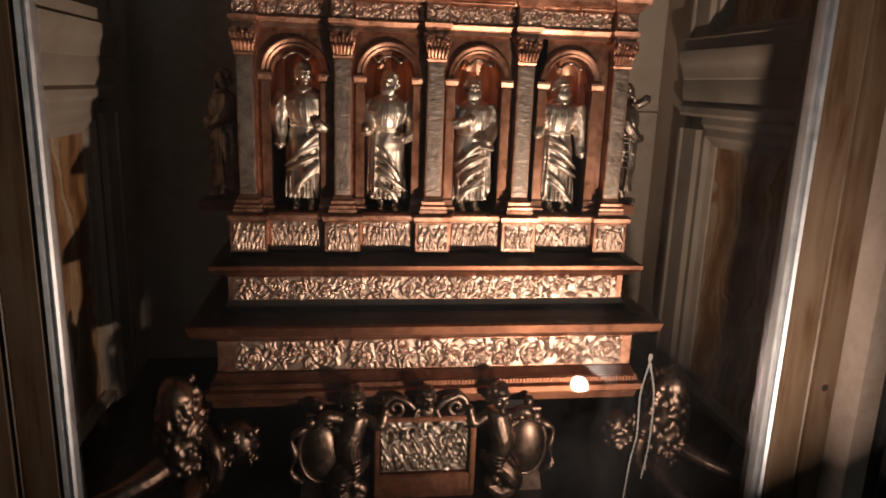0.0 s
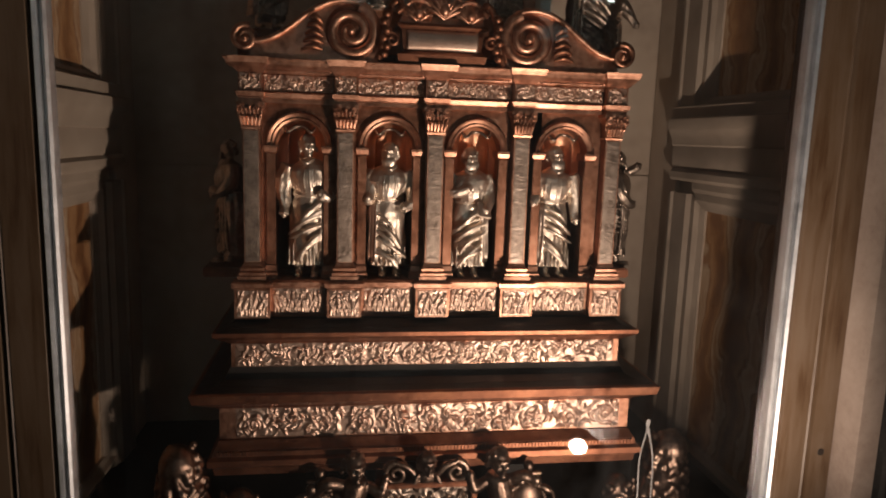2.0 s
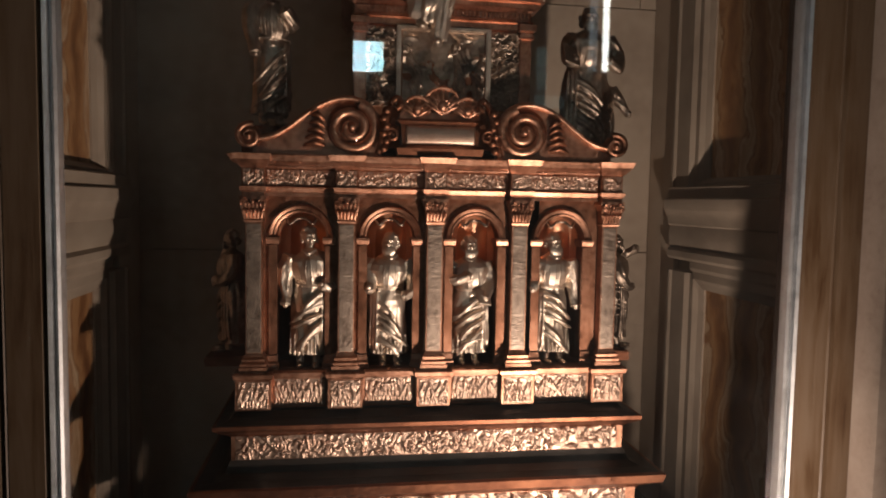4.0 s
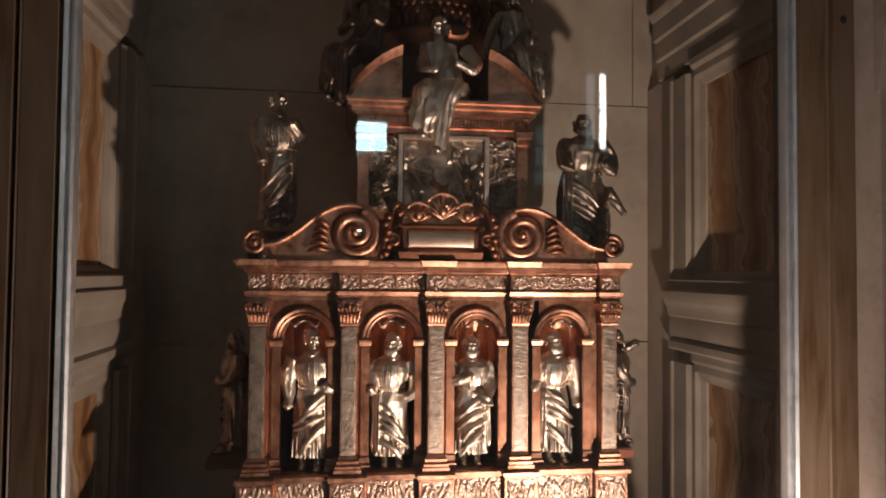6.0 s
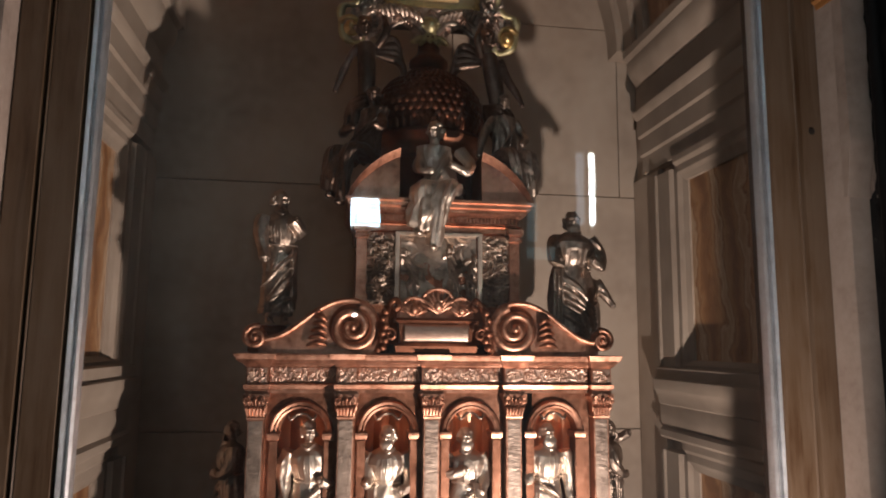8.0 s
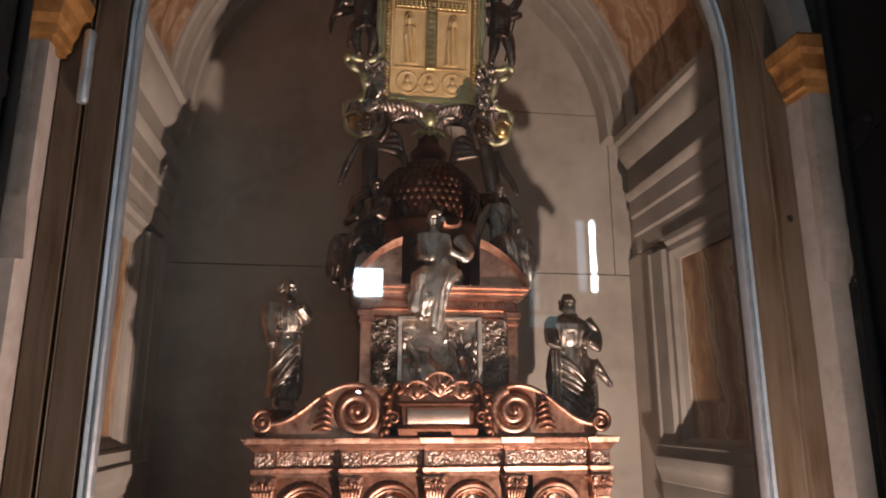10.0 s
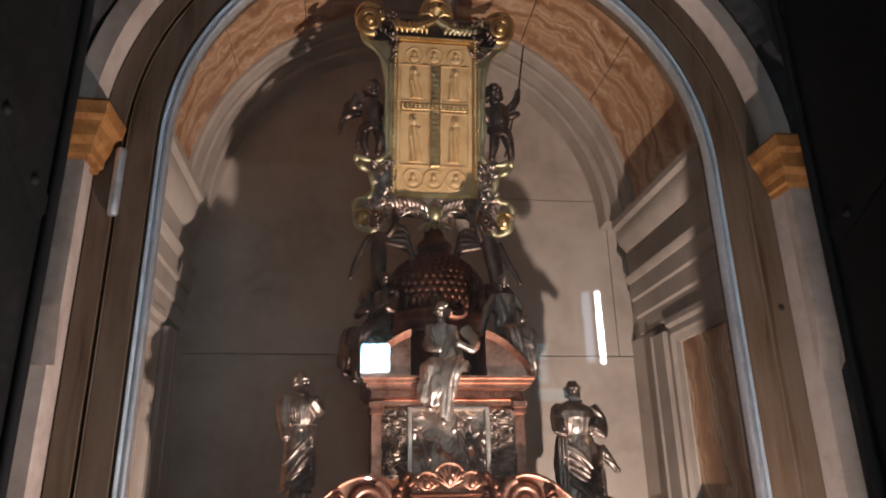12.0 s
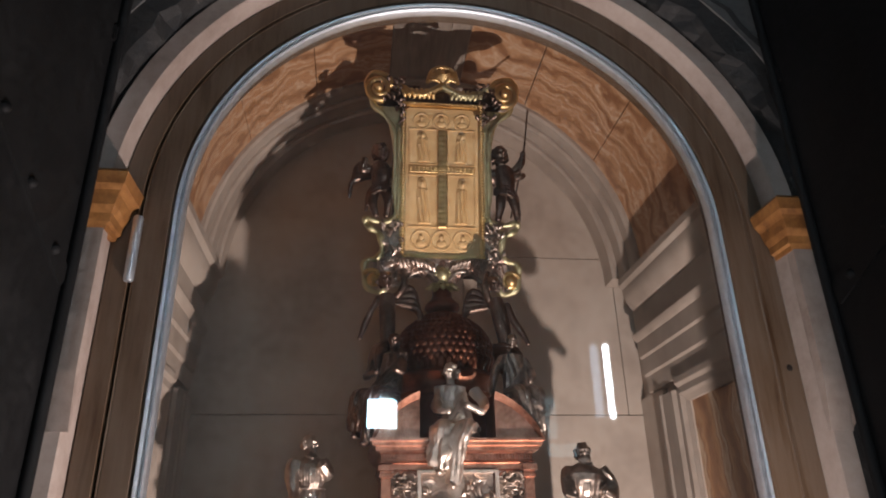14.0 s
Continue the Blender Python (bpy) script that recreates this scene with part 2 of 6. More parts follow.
def box(x0, x1, y0, y1, z0, z1, bevel=0.0, bm=None):
    made = bmesh.new()
    bmesh.ops.create_cube(made, size=1)
    for v in made.verts:
        v.co = Vector(((x0 + x1) / 2 + v.co.x * (x1 - x0), (y0 + y1) / 2 + v.co.y * (y1 - y0), (z0 + z1) / 2 + v.co.z * (z1 - z0)))
    if bevel:
        bmesh.ops.bevel(made, geom=made.edges[:], offset=bevel, segments=2, affect="EDGES", clamp_overlap=True)
    return join(bm, made)


def join(bm, made):
    if bm is None:
        return made
    me = bpy.data.meshes.new("tmp")
    made.to_mesh(me)
    bm.from_mesh(me)
    bpy.data.meshes.remove(me)
    made.free()
    return bm


def skin(rings, closed=True, caps=True, bm=None):
    """Joins rings of points, all with the same count, into a skin."""
    bm = bm or bmesh.new()
    rows = [[bm.verts.new(p) for p in ring] for ring in rings]
    n = len(rows[0])
    for a, b in zip(rows, rows[1:]):
        for i in range(n if closed else n - 1):
            j = (i + 1) % n
            bm.faces.new((a[i], a[j], b[j], b[i]))
    if caps:
        bm.faces.new(rows[0][::-1])
        bm.faces.new(rows[-1])
    return bm


def lofted(levels, bm=None):
    """A moulded block: levels of (z, x0, x1, y0, y1)."""
    return skin([[(x0, y0, z), (x1, y0, z), (x1, y1, z), (x0, y1, z)] for z, x0, x1, y0, y1 in levels], bm=bm)


def lathe(profile, centre, n=40, bm=None, squash=1.0):
    """profile of (radius, z); closes at both ends."""
    rings = [[(centre[0] + r * math.cos(2 * math.pi * i / n), centre[1] + squash * r * math.sin(2 * math.pi * i / n), centre[2] + z) for i in range(n)] for r, z in profile]
    return skin(rings, bm=bm)


def tube(points, radii, n=10, bm=None):
    """A round limb along points."""
    pts = [Vector(p) for p in points]
    rings, up = [], Vector((0.31, 0.2, 0.93))
    for i, p in enumerate(pts):
        d = (pts[min(i + 1, len(pts) - 1)] - pts[max(i - 1, 0)]).normalized()
        a = d.cross(up)
        if a.length < 0.05:
            a = d.cross(Vector((1, 0, 0)))
        a.normalize()
        b = d.cross(a)
        r = radii[i] if hasattr(radii, "__len__") else radii
        rings.append([p + r * (math.cos(2 * math.pi * k / n) * a + math.sin(2 * math.pi * k / n) * b) for k in range(n)])
    return skin(rings, bm=bm)


def curve_points(points, steps=6):
    """A smooth line through points."""
    p = [Vector(q) for q in points]
    p = [2 * p[0] - p[1]] + p + [2 * p[-1] - p[-2]]
    out = []
    for i in range(1, len(p) - 2):
        for s in range(steps):
            t = s / steps
            a, b, c, d = p[i - 1 : i + 3]
            out.append(0.5 * ((2 * b) + (c - a) * t + (2 * a - 5 * b + 4 * c - d) * t * t + (3 * b - a - 3 * c + d) * t ** 3))
    return out + [p[-2]]


def ball(at, radii, n=14, bm=None, turn=None):
    made = bmesh.new()
    bmesh.ops.create_uvsphere(made, u_segments=n, v_segments=max(6, n * 2 // 3), radius=1)
    m = Matrix.Translation(at) @ (turn or Matrix.Identity(4)) @ Matrix.Diagonal((*radii, 1))
    bmesh.ops.transform(made, matrix=m, verts=made.verts)
    return join(bm, made)


def arch_path(xc, zs, z0, n=40, turn0=0.0, turn1=math.pi):
    """Stations of an arch: (centre x, centre z, outward x, outward z, foot); the feet run down to z0."""
    out = [(xc, z0, -1.0, 0.0)] if z0 is not None else []
    for i in range(n + 1):
        a = math.pi - (turn0 + (turn1 - turn0) * i / n)
        out.append((xc, zs, math.cos(a), math.sin(a)))
    return out + ([(xc, z0, 1.0, 0.0)] if z0 is not None else [])


def arch_sweep(profile, xc, zs, z0, n=40, bm=None, turn0=0.0, turn1=math.pi):
    """Sweeps a closed profile of (radius, y) along an arch with feet."""
    return skin([[(cx + ox * r, y, cz + oz * r) for r, y in profile] for cx, cz, ox, oz in arch_path(xc, zs, z0, n, turn0, turn1)], bm=bm)


def arched_plate(x0, x1, z0, z1, openings, y0, y1, n=16):
    """A plate with arched openings (centre x, half width, foot z, spring z) cut through it; its thickness runs from y0 to y1."""
    bm = bmesh.new()

    def quad(a, b, c, d):
        bm.faces.new([bm.verts.new(p) for p in (a, b, c, d)])

    def strip(xa, xb, za, zb):
        for y in (y0, y1):
            quad((xa, y, za), (xb, y, za), (xb, y, zb), (xa, y, zb))

    edges = [x0]
    for cx, h, foot, spring in sorted(openings):
        strip(edges[-1], cx - h, z0, z1)
        if foot > z0 + 1e-6:
            strip(cx - h, cx + h, z0, foot)
        line = [(cx - h * math.cos(math.pi * i / n), spring + h * math.sin(math.pi * i / n)) for i in range(n + 1)]
        for (xa, za), (xb, zb) in zip(line, line[1:]):
            for y in (y0, y1):
                quad((xa, y, za), (xb, y, zb), (xb, y, z1), (xa, y, z1))
            quad((xa, y0, za), (xb, y0, zb), (xb, y1, zb), (xa, y1, za))
        for x in (cx - h, cx + h):
            quad((x, y0, foot), (x, y1, foot), (x, y1, spring), (x, y0, spring))
        quad((cx - h, y0, foot), (cx + h, y0, foot), (cx + h, y1, foot), (cx - h, y1, foot))
        edges.append(cx + h)
    strip(edges[-1], x1, z0, z1)
    for z in (z0, z1):
        quad((x0, y0, z), (x1, y0, z), (x1, y1, z), (x0, y1, z))
    for x in (x0, x1):
        quad((x, y0, z0), (x, y1, z0), (x, y1, z1), (x, y0, z1))
    bmesh.ops.remove_doubles(bm, verts=bm.verts, dist=1e-5)
    return bm


def relief(x0, x1, z0, z1, y, nx, nz, height, depth=0.004, thick=0.004):
    """A plate whose front, towards -y, is raised by height(u, v) (arrays 0..1 to 0..1)."""
    u, v = np.meshgrid(np.linspace(0, 1, nx), np.linspace(0, 1, nz))
    h = height(u, v)
    edge = np.minimum(np.minimum(u * (nx - 1), (1 - u) * (nx - 1)), np.minimum(v * (nz - 1), (1 - v) * (nz - 1)))
    h = np.where(edge < 0.5, 0.0, h)
    rows = [[(x0 + (x1 - x0) * u[j, i], y - depth * h[j, i], z0 + (z1 - z0) * v[j, i]) for i in range(nx)] for j in range(nz)]
    bm = skin(rows, closed=False, caps=False)
    box(x0, x1, y + 0.0005, y + thick + 0.0005, z0, z1, bm=bm)
    return bm


def scrolls(count, aspect, seed, tight=3.0):
    """Height of a running foliage scroll with rosettes, figures and tendrils."""
    rng = np.random.RandomState(seed)
    bits = [(rng.rand(), rng.rand(), 0.4 + rng.rand(), rng.rand() * 6.28, 0.5 + 0.9 * rng.rand()) for _ in range(count * 30)]

    cell = rng.rand(count + 1, 6)

    def height(u, v):
        x, z = u * count, v
        k = np.floor(np.clip(x, 0, count - 1e-6)).astype(int)
        c = cell[k]
        cx = (x - k - 0.5 + 0.3 * (c[..., 0] - 0.5)) * aspect
        cz = z - 0.5 + 0.24 * (c[..., 1] - 0.5)
        r = np.hypot(cx, cz) + 1e-4
        side = np.where(k % 2 == 0, 1.0, -1.0)
        a = np.arctan2(cz, cx * side) + 3 * c[..., 2]
        h = 0.6 * np.clip(np.sin(a - (1.7 + 1.6 * c[..., 3]) * tight * np.log(r + 0.08) + 0.8), 0, 1) * np.clip(1.2 - 1.5 * r, 0, 1)
        h = h + (0.3 + 0.7 * c[..., 4]) * np.exp(-(r / (0.07 + 0.08 * c[..., 5])) ** 2) + 0.3 * np.clip(np.sin(5 * a), 0, 1) * np.exp(-((r - 0.22) / 0.07) ** 2) * (c[..., 4] > 0.4)
        stand = np.exp(-((cx + 0.15 * np.sin(7 * z + 6 * c[..., 0])) / (0.09 + 0.06 * (1 - z))) ** 4) * (z < 0.78) + np.exp(-(cx / 0.09) ** 2 - ((z - 0.86) / 0.09) ** 2)
        h = np.where(c[..., 2] > 0.62, np.maximum(0.45 * h, stand * (0.75 + 0.25 * np.sin(40 * cx + 9 * z))), h)
        for bx, bz, s, ang, size in bits:
            dx, dz = (u - bx) * count * aspect, v - bz
            p, q = dx * math.cos(ang) + dz * math.sin(ang), -dx * math.sin(ang) + dz * math.cos(ang)
            h = np.maximum(h, 0.35 * h + 0.8 * s * np.exp(-(p / (0.15 * size)) ** 2 - ((q - 3.0 * p * p) / (0.05 * size)) ** 2))
        return np.clip(h, 0, 1.4)

    return height


def crowd(count, aspect, seed, ground=0.12):
    """Height of a crowded relief of small standing and bending shapes."""
    rng = np.random.RandomState(seed)
    strokes = []
    for i in range(count):
        cx, top = (i + 0.5 + 0.6 * (rng.rand() - 0.5)) / count * aspect, 0.62 + 0.24 * rng.rand()
        s, lean, w = 0.65 + 0.35 * rng.rand(), 0.22 * (rng.rand() - 0.5), 0.05 + 0.02 * rng.rand()
        hip, neck = (cx - lean * 0.5, 0.42 * top / 0.75), (cx + lean, top - 0.06)
        strokes.append((hip, neck, w * 1.25, s))
        strokes.append(((cx + lean * 1.2, top + 0.02), (cx + lean * 1.25, top + 0.05), w * 0.95, s * 1.15))
        for q in (-1, 1):
            knee = (hip[0] + q * (0.03 + 0.07 * rng.rand()), 0.24)
            strokes += [(hip, knee, w * 0.85, s * 0.9), (knee, (knee[0] + 0.08 * (rng.rand() - 0.5), 0.08), w * 0.65, s * 0.8)]
            elbow = (neck[0] + q * (0.05 + 0.08 * rng.rand()), neck[1] - 0.12 + 0.2 * (rng.rand() - 0.4))
            strokes += [(neck, elbow, w * 0.6, s * 0.9), (elbow, (elbow[0] + 0.16 * (rng.rand() - 0.5), elbow[1] + 0.2 * (rng.rand() - 0.4)), w * 0.5, s * 0.85)]
    bits = [(rng.rand() * aspect, rng.rand(), 0.3 + 0.5 * rng.rand(), rng.rand() * 6.28) for _ in range(count * 9)]

    def height(u, v):
        x = u * aspect
        h = np.where(v < ground * (0.8 + 0.4 * np.sin(9 * x) ** 2), 0.3, 0.0) + 0.05 * np.sin(31 * x + 5 * v) * np.sin(27 * v)
        for bx, bz, s, ang in bits:
            dx, dz = x - bx, v - bz
            p, q = dx * math.cos(ang) + dz * math.sin(ang), -dx * math.sin(ang) + dz * math.cos(ang)
            h = np.maximum(h, 0.6 * s * np.exp(-(p / 0.10) ** 2 - ((q - 4 * p * p) / 0.035) ** 2))
        for (xa, za), (xb, zb), w, s in strokes:
            ex, ez = xb - xa, zb - za
            t = np.clip(((x - xa) * ex + (v - za) * ez) / (ex * ex + ez * ez + 1e-6), 0, 1)
            d = np.hypot(x - xa - t * ex, v - za - t * ez)
            h = np.maximum(h, s * np.sqrt(np.clip(1 - (d / w) ** 2, 0, 1)) * (0.9 + 0.18 * np.sin(70 * (x - xa) + 40 * v)))
        return np.clip(h, 0, 1.4)

    return height


def spiral(cx, cz, r0, turns, y, thick, mirror=1, start=0.0, n=40):
    """Points of a volute that winds inwards."""
    out = []
    for i in range(n + 1):
        t = i / n
        r, a = r0 * (1 - t) ** 0.85 + r0 * 0.08, start + turns * 2 * math.pi * t
        out.append((cx + mirror * r * math.cos(a), y - thick * 0.4 * t, cz + r * math.sin(a)))
    return out

# ---- the setting: niche, glazed door, iron shutters, church ----
DX = -0.014                      # the opening's middle
SPRING, GLASS_R = 2.215, 0.457
DOOR_Y = -0.217
SHELF_Z = 0.885

fixed("niche_floor", box(-0.62, 0.60, -0.30, 0.56, SHELF_Z - 0.08, SHELF_Z, 0.002), BLACK_WOOD_AND_SHADE, "dark ebonised shelf at the foot of the niche", "shelf")

# back wall of large slabs with fine joints
fixed("wall_back", box(-0.66, 0.64, 0.512, 0.66, 0.6, 3.1), STONE, "dark mortar behind the niche's stone slabs", "wall")
back_wall = bpy.data.objects["wall_back"]
for x0, x1, z0, z1 in ((-0.60, 0.58, 0.86, 1.458), (-0.60, 0.58, 1.4605, 2.019), (-0.60, 0.10, 2.0215, 3.0), (0.1025, 0.525, 2.0215, 2.456), (0.5275, 0.58, 2.0215, 3.0), (0.1025, 0.525, 2.4585, 3.0)):
    part("slab", box(x0, x1, 0.5 + 0.0015 * random.random(), 0.512, z0, z1, 0.0006), STONE_PALE, back_wall)


def side_wall(name, s, face):
    """A side wall of the niche: a stone ground, two framed onyx panels and moulded bands. s is -1 or 1; face is the wall's x."""
    def sx(d):
        return face - s * d          # d: how far it stands out into the niche

    def run(profile, y0, y1):
        return skin([[(sx(d), y, z) for d, z in profile] for y in (y0, y1)])

    w = fixed(name, box(min(sx(0), sx(-0.14)), max(sx(0), sx(-0.14)), -0.26, 0.52, 0.6, 2.42), STONE, "stone side wall of the niche with framed onyx panels", "wall")
    front, back = -0.20, 0.345
    for z0, z1, top in ((1.625, 2.005, False), (0.93, 1.405, True)):
        part("onyx_panel", box(min(sx(0.004), sx(-0.01)), max(sx(0.004), sx(-0.01)), front, 0.235, z0, z1), ONYX_UPRIGHT, w, "brown banded onyx panel")
        prof = [(0.0, 0.0), (0.008, 0.0), (0.014, 0.012), (0.022, 0.02), (0.022, 0.034), (0.030, 0.042), (0.030, 0.095), (0.034, 0.1), (0.034, 0.108), (0.0, 0.108)]
        ring = [[(sx(d), 0.235 + e, z) for d, e in prof] for z in (z0 - 0.03, z1 + 0.03)]
        part("panel_frame", skin(ring), STONE, w)
        part("panel_rail", run([(0.0, z1), (0.010, z1), (0.016, z1 + 0.012), (0.022, z1 + 0.02), (0.022, z1 + 0.034), (0.029, z1 + 0.042), (0.029, z1 + 0.055), (0.0, z1 + 0.055)], front, 0.26), STONE, w)
        part("panel_sill", run([(0.0, z0 + 0.001), (0.010, z0 + 0.001), (0.016, z0 - 0.005), (0.024, z0 - 0.008), (0.024, z0 - 0.0135), (0.0, z0 - 0.0135)], front, 0.26), STONE, w)
    # the stringcourse between the panels
    part("stringcourse", run([(0.0, 1.46), (0.030, 1.46), (0.036, 1.466), (0.036, 1.478), (0.028, 1.484), (0.031, 1.49), (0.034, 1.510), (0.031, 1.530), (0.036, 1.533), (0.038, 1.546), (0.044, 1.560), (0.047, 1.564), (0.047, 1.584), (0.039, 1.587), (0.039, 1.608), (0.030, 1.611), (0.0, 1.611)], front, back), STONE, w, "", 40)
    # the entablature under the vault
    part("entablature", run([(0.0, 2.06), (0.022, 2.06), (0.022, 2.10), (0.028, 2.105), (0.028, 2.145), (0.034, 2.15), (0.034, 2.19), (0.042, 2.196), (0.046, 2.208), (0.03, 2.214), (0.03, 2.275), (0.038, 2.283), (0.05, 2.30), (0.056, 2.318), (0.056, 2.335), (0.065, 2.345), (0.065, 2.362), (0.0, 2.372)], front, 0.42), STONE, w, "", 40)
    part("corner_pilaster", box(min(sx(0), sx(0.012)), max(sx(0), sx(0.012)), 0.36, 0.498, 0.86, 2.06, 0.002), STONE_PALE, w)
    return w


side_wall("wall_left", -1, -0.585)
side_wall("wall_right", 1, 0.575)

# vault: onyx panels, planks at the crown, stone rings behind
VZ, VR = 2.375, 0.562
vault = fixed("ceiling_vault", arch_sweep([(VR + 0.012, -0.26), (VR + 0.012, 0.52), (VR + 0.12, 0.52), (VR + 0.12, -0.26)], DX, VZ, None, 40), STONE, "barrel vault over the niche", "vault")
for a0, a1, y0, y1 in ((0.02, 0.62, -0.25, 0.345), (0.625, 1.02, -0.25, 0.345), (1.025, 1.395, -0.25, 0.345), (1.755, 2.10, -0.25, 0.345), (2.105, 2.55, -0.25, 0.345), (2.555, 3.12, -0.25, 0.345)):
    part("onyx_panel", arch_sweep([(VR, y0), (VR, y1), (VR + 0.012, y1), (VR + 0.012, y0)], DX, VZ, None, 14, None, a0, a1), ONYX, vault, "orange brown banded onyx panel", 30)
for i in range(4):
    a0 = 1.40 + 0.0885 * i
    part("plank", arch_sweep([(VR + 0.002, -0.25), (VR + 0.002, 0.36), (VR + 0.012, 0.36), (VR + 0.012, -0.25)], DX, VZ, None, 3, None, a0, a0 + 0.086), PLANKS, vault)
for r0, y0, r1, y1 in ((0.547, 0.345, 0.60, 0.385), (0.534, 0.385, 0.60, 0.435), (0.518, 0.435, 0.60, 0.5)):
    part("stone_ring", arch_sweep([(r0 + 0.006, y0), (r0, y0 + 0.006), (r0, y1), (r1, y1), (r1, y0)], DX, VZ, None, 48), STONE, vault, "", 40)

# stone jambs, wooden frame and glazed door
jamb = fixed("door_surround", arch_sweep([(0.546, -0.258), (0.549, -0.263), (0.580, -0.263), (0.584, -0.258), (0.584, -0.15), (0.546, -0.15)], DX, SPRING, 0.6, 48), PINK_STONE, "pinkish stone surround of the arched niche", "surround", 40)
bm = arch_sweep([(0.5095, DOOR_Y - 0.003), (0.5115, DOOR_Y - 0.008), (0.5425, DOOR_Y - 0.008), (0.5455, DOOR_Y - 0.005), (0.5455, -0.16), (0.5095, -0.16)], DX, SPRING, 0.80, 48)
fixed("door_frame", bm, WOOD, "worn wooden frame round the glazed door", "door frame", 40)

door = thing("glazed_door", (DX, DOOR_Y, 0.82), "tall arched wooden door with one clear glass pane, closed over the niche", "door", "", "structure")
stile = part("sash", arch_sweep([(0.4605, DOOR_Y - 0.002), (0.464, DOOR_Y - 0.0075), (0.5015, DOOR_Y - 0.0075), (0.5025, DOOR_Y - 0.0062), (0.5045, DOOR_Y - 0.008), (0.5058, DOOR_Y - 0.0065), (0.5065, DOOR_Y - 0.002), (0.5065, -0.17), (0.4605, -0.17)], DX, SPRING, 0.86, 48), WOOD, door, "worn brown wooden sash", 40)
part("bottom_rail", box(DX - 0.506, DX + 0.506, DOOR_Y - 0.007, -0.17, 0.80, 0.862, 0.002), WOOD, door)
part("glazing_bead", arch_sweep([(0.4440, DOOR_Y + 0.004), (0.4450, DOOR_Y - 0.002), (0.4475, DOOR_Y - 0.0055), (0.4500, DOOR_Y - 0.0055), (0.4508, DOOR_Y - 0.002), (0.4520, DOOR_Y - 0.002), (0.4528, DOOR_Y - 0.0075), (0.4570, DOOR_Y - 0.0090), (0.4582, DOOR_Y - 0.0075), (0.4588, DOOR_Y - 0.002), (0.4605, DOOR_Y - 0.002), (0.4605, -0.206), (0.4440, -0.206)], DX, SPRING, 0.864, 64), ALUMINIUM, door, "thin grey ridged aluminium glazing bead", 25)
n = 48
outline = [(DX - 0.444, 0.864)] + [(DX - 0.444 * math.cos(math.pi * i / n), SPRING + 0.444 * math.sin(math.pi * i / n)) for i in range(n + 1)] + [(DX + 0.444, 0.864)]
pane = part("pane", skin([[(x, y, z) for x, z in outline] for y in (DOOR_Y + 0.006, DOOR_Y + 0.011)]), GLASS, door, "clear glass pane with a drip mark")
pane.visible_shadow = False
for z in (1.964, 1.119):
    bm = lathe([(0.0048, 0), (0.0052, 0.0006), (0.0042, 0.001)], (0, 0, 0), 16)
    bmesh.ops.transform(bm, matrix=Matrix.Translation((0.513, DOOR_Y - 0.0078, z)) @ Matrix.Rotation(radians(90), 4, "X"), verts=bm.verts)
    part("screw_hole", bm, BLACK_WOOD_AND_SHADE, door, "dark screw hole")
part("hinge", lathe([(0.006, 0), (0.0075, 0.003), (0.0075, 0.05), (0.0068, 0.052), (0.0075, 0.054), (0.0075, 0.105), (0.006, 0.108)], (DX - 0.508, DOOR_Y - 0.013, 2.086), 14), ALUMINIUM, door, "dull steel hinge", 40)

# outer wall with its broken edge
def broken_edge():
    rng = random.Random(4)
    st = []
    path = [(DX, 0.6 + (SPRING - 0.6) * i / 40, -1, 0) for i in range(40)] + arch_path(DX, SPRING, None, 60) + [(DX, SPRING - (SPRING - 0.6) * (i + 1) / 40, 1, 0) for i in range(40)]
    for cx, cz, ox, oz in path:
        r0, r1, r2, lift = 0.579 + 0.008 * rng.random(), 0.592 + 0.022 * rng.random(), 0.66 + 0.01 * rng.random(), 0.012 * rng.random()
        st.append([(cx + ox * r, y, cz + oz * r) for r, y in ((r0, -0.250), (r0 + 0.004, -0.258 - lift), (r1 - 0.008, -0.272 - lift), (r1, -0.29), (r2, -0.302), (r2, -0.2), (r0, -0.2))])
    return skin(st)


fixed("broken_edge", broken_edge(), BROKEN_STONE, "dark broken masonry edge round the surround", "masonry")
fixed("wall_front", arched_plate(-1.6, 1.6, 0.0, 3.9, [(DX, 0.640, 0.0, SPRING)], -0.30, -0.14, 48), PLASTER_DARK, "dark grey plaster wall of the chapel", "wall")
fixed("wall_dado", box(DX - 0.70, DX + 0.70, -0.30, -0.14, 0.0, 0.80), PLASTER_DARK, "dark grey masonry under the niche", "wall")


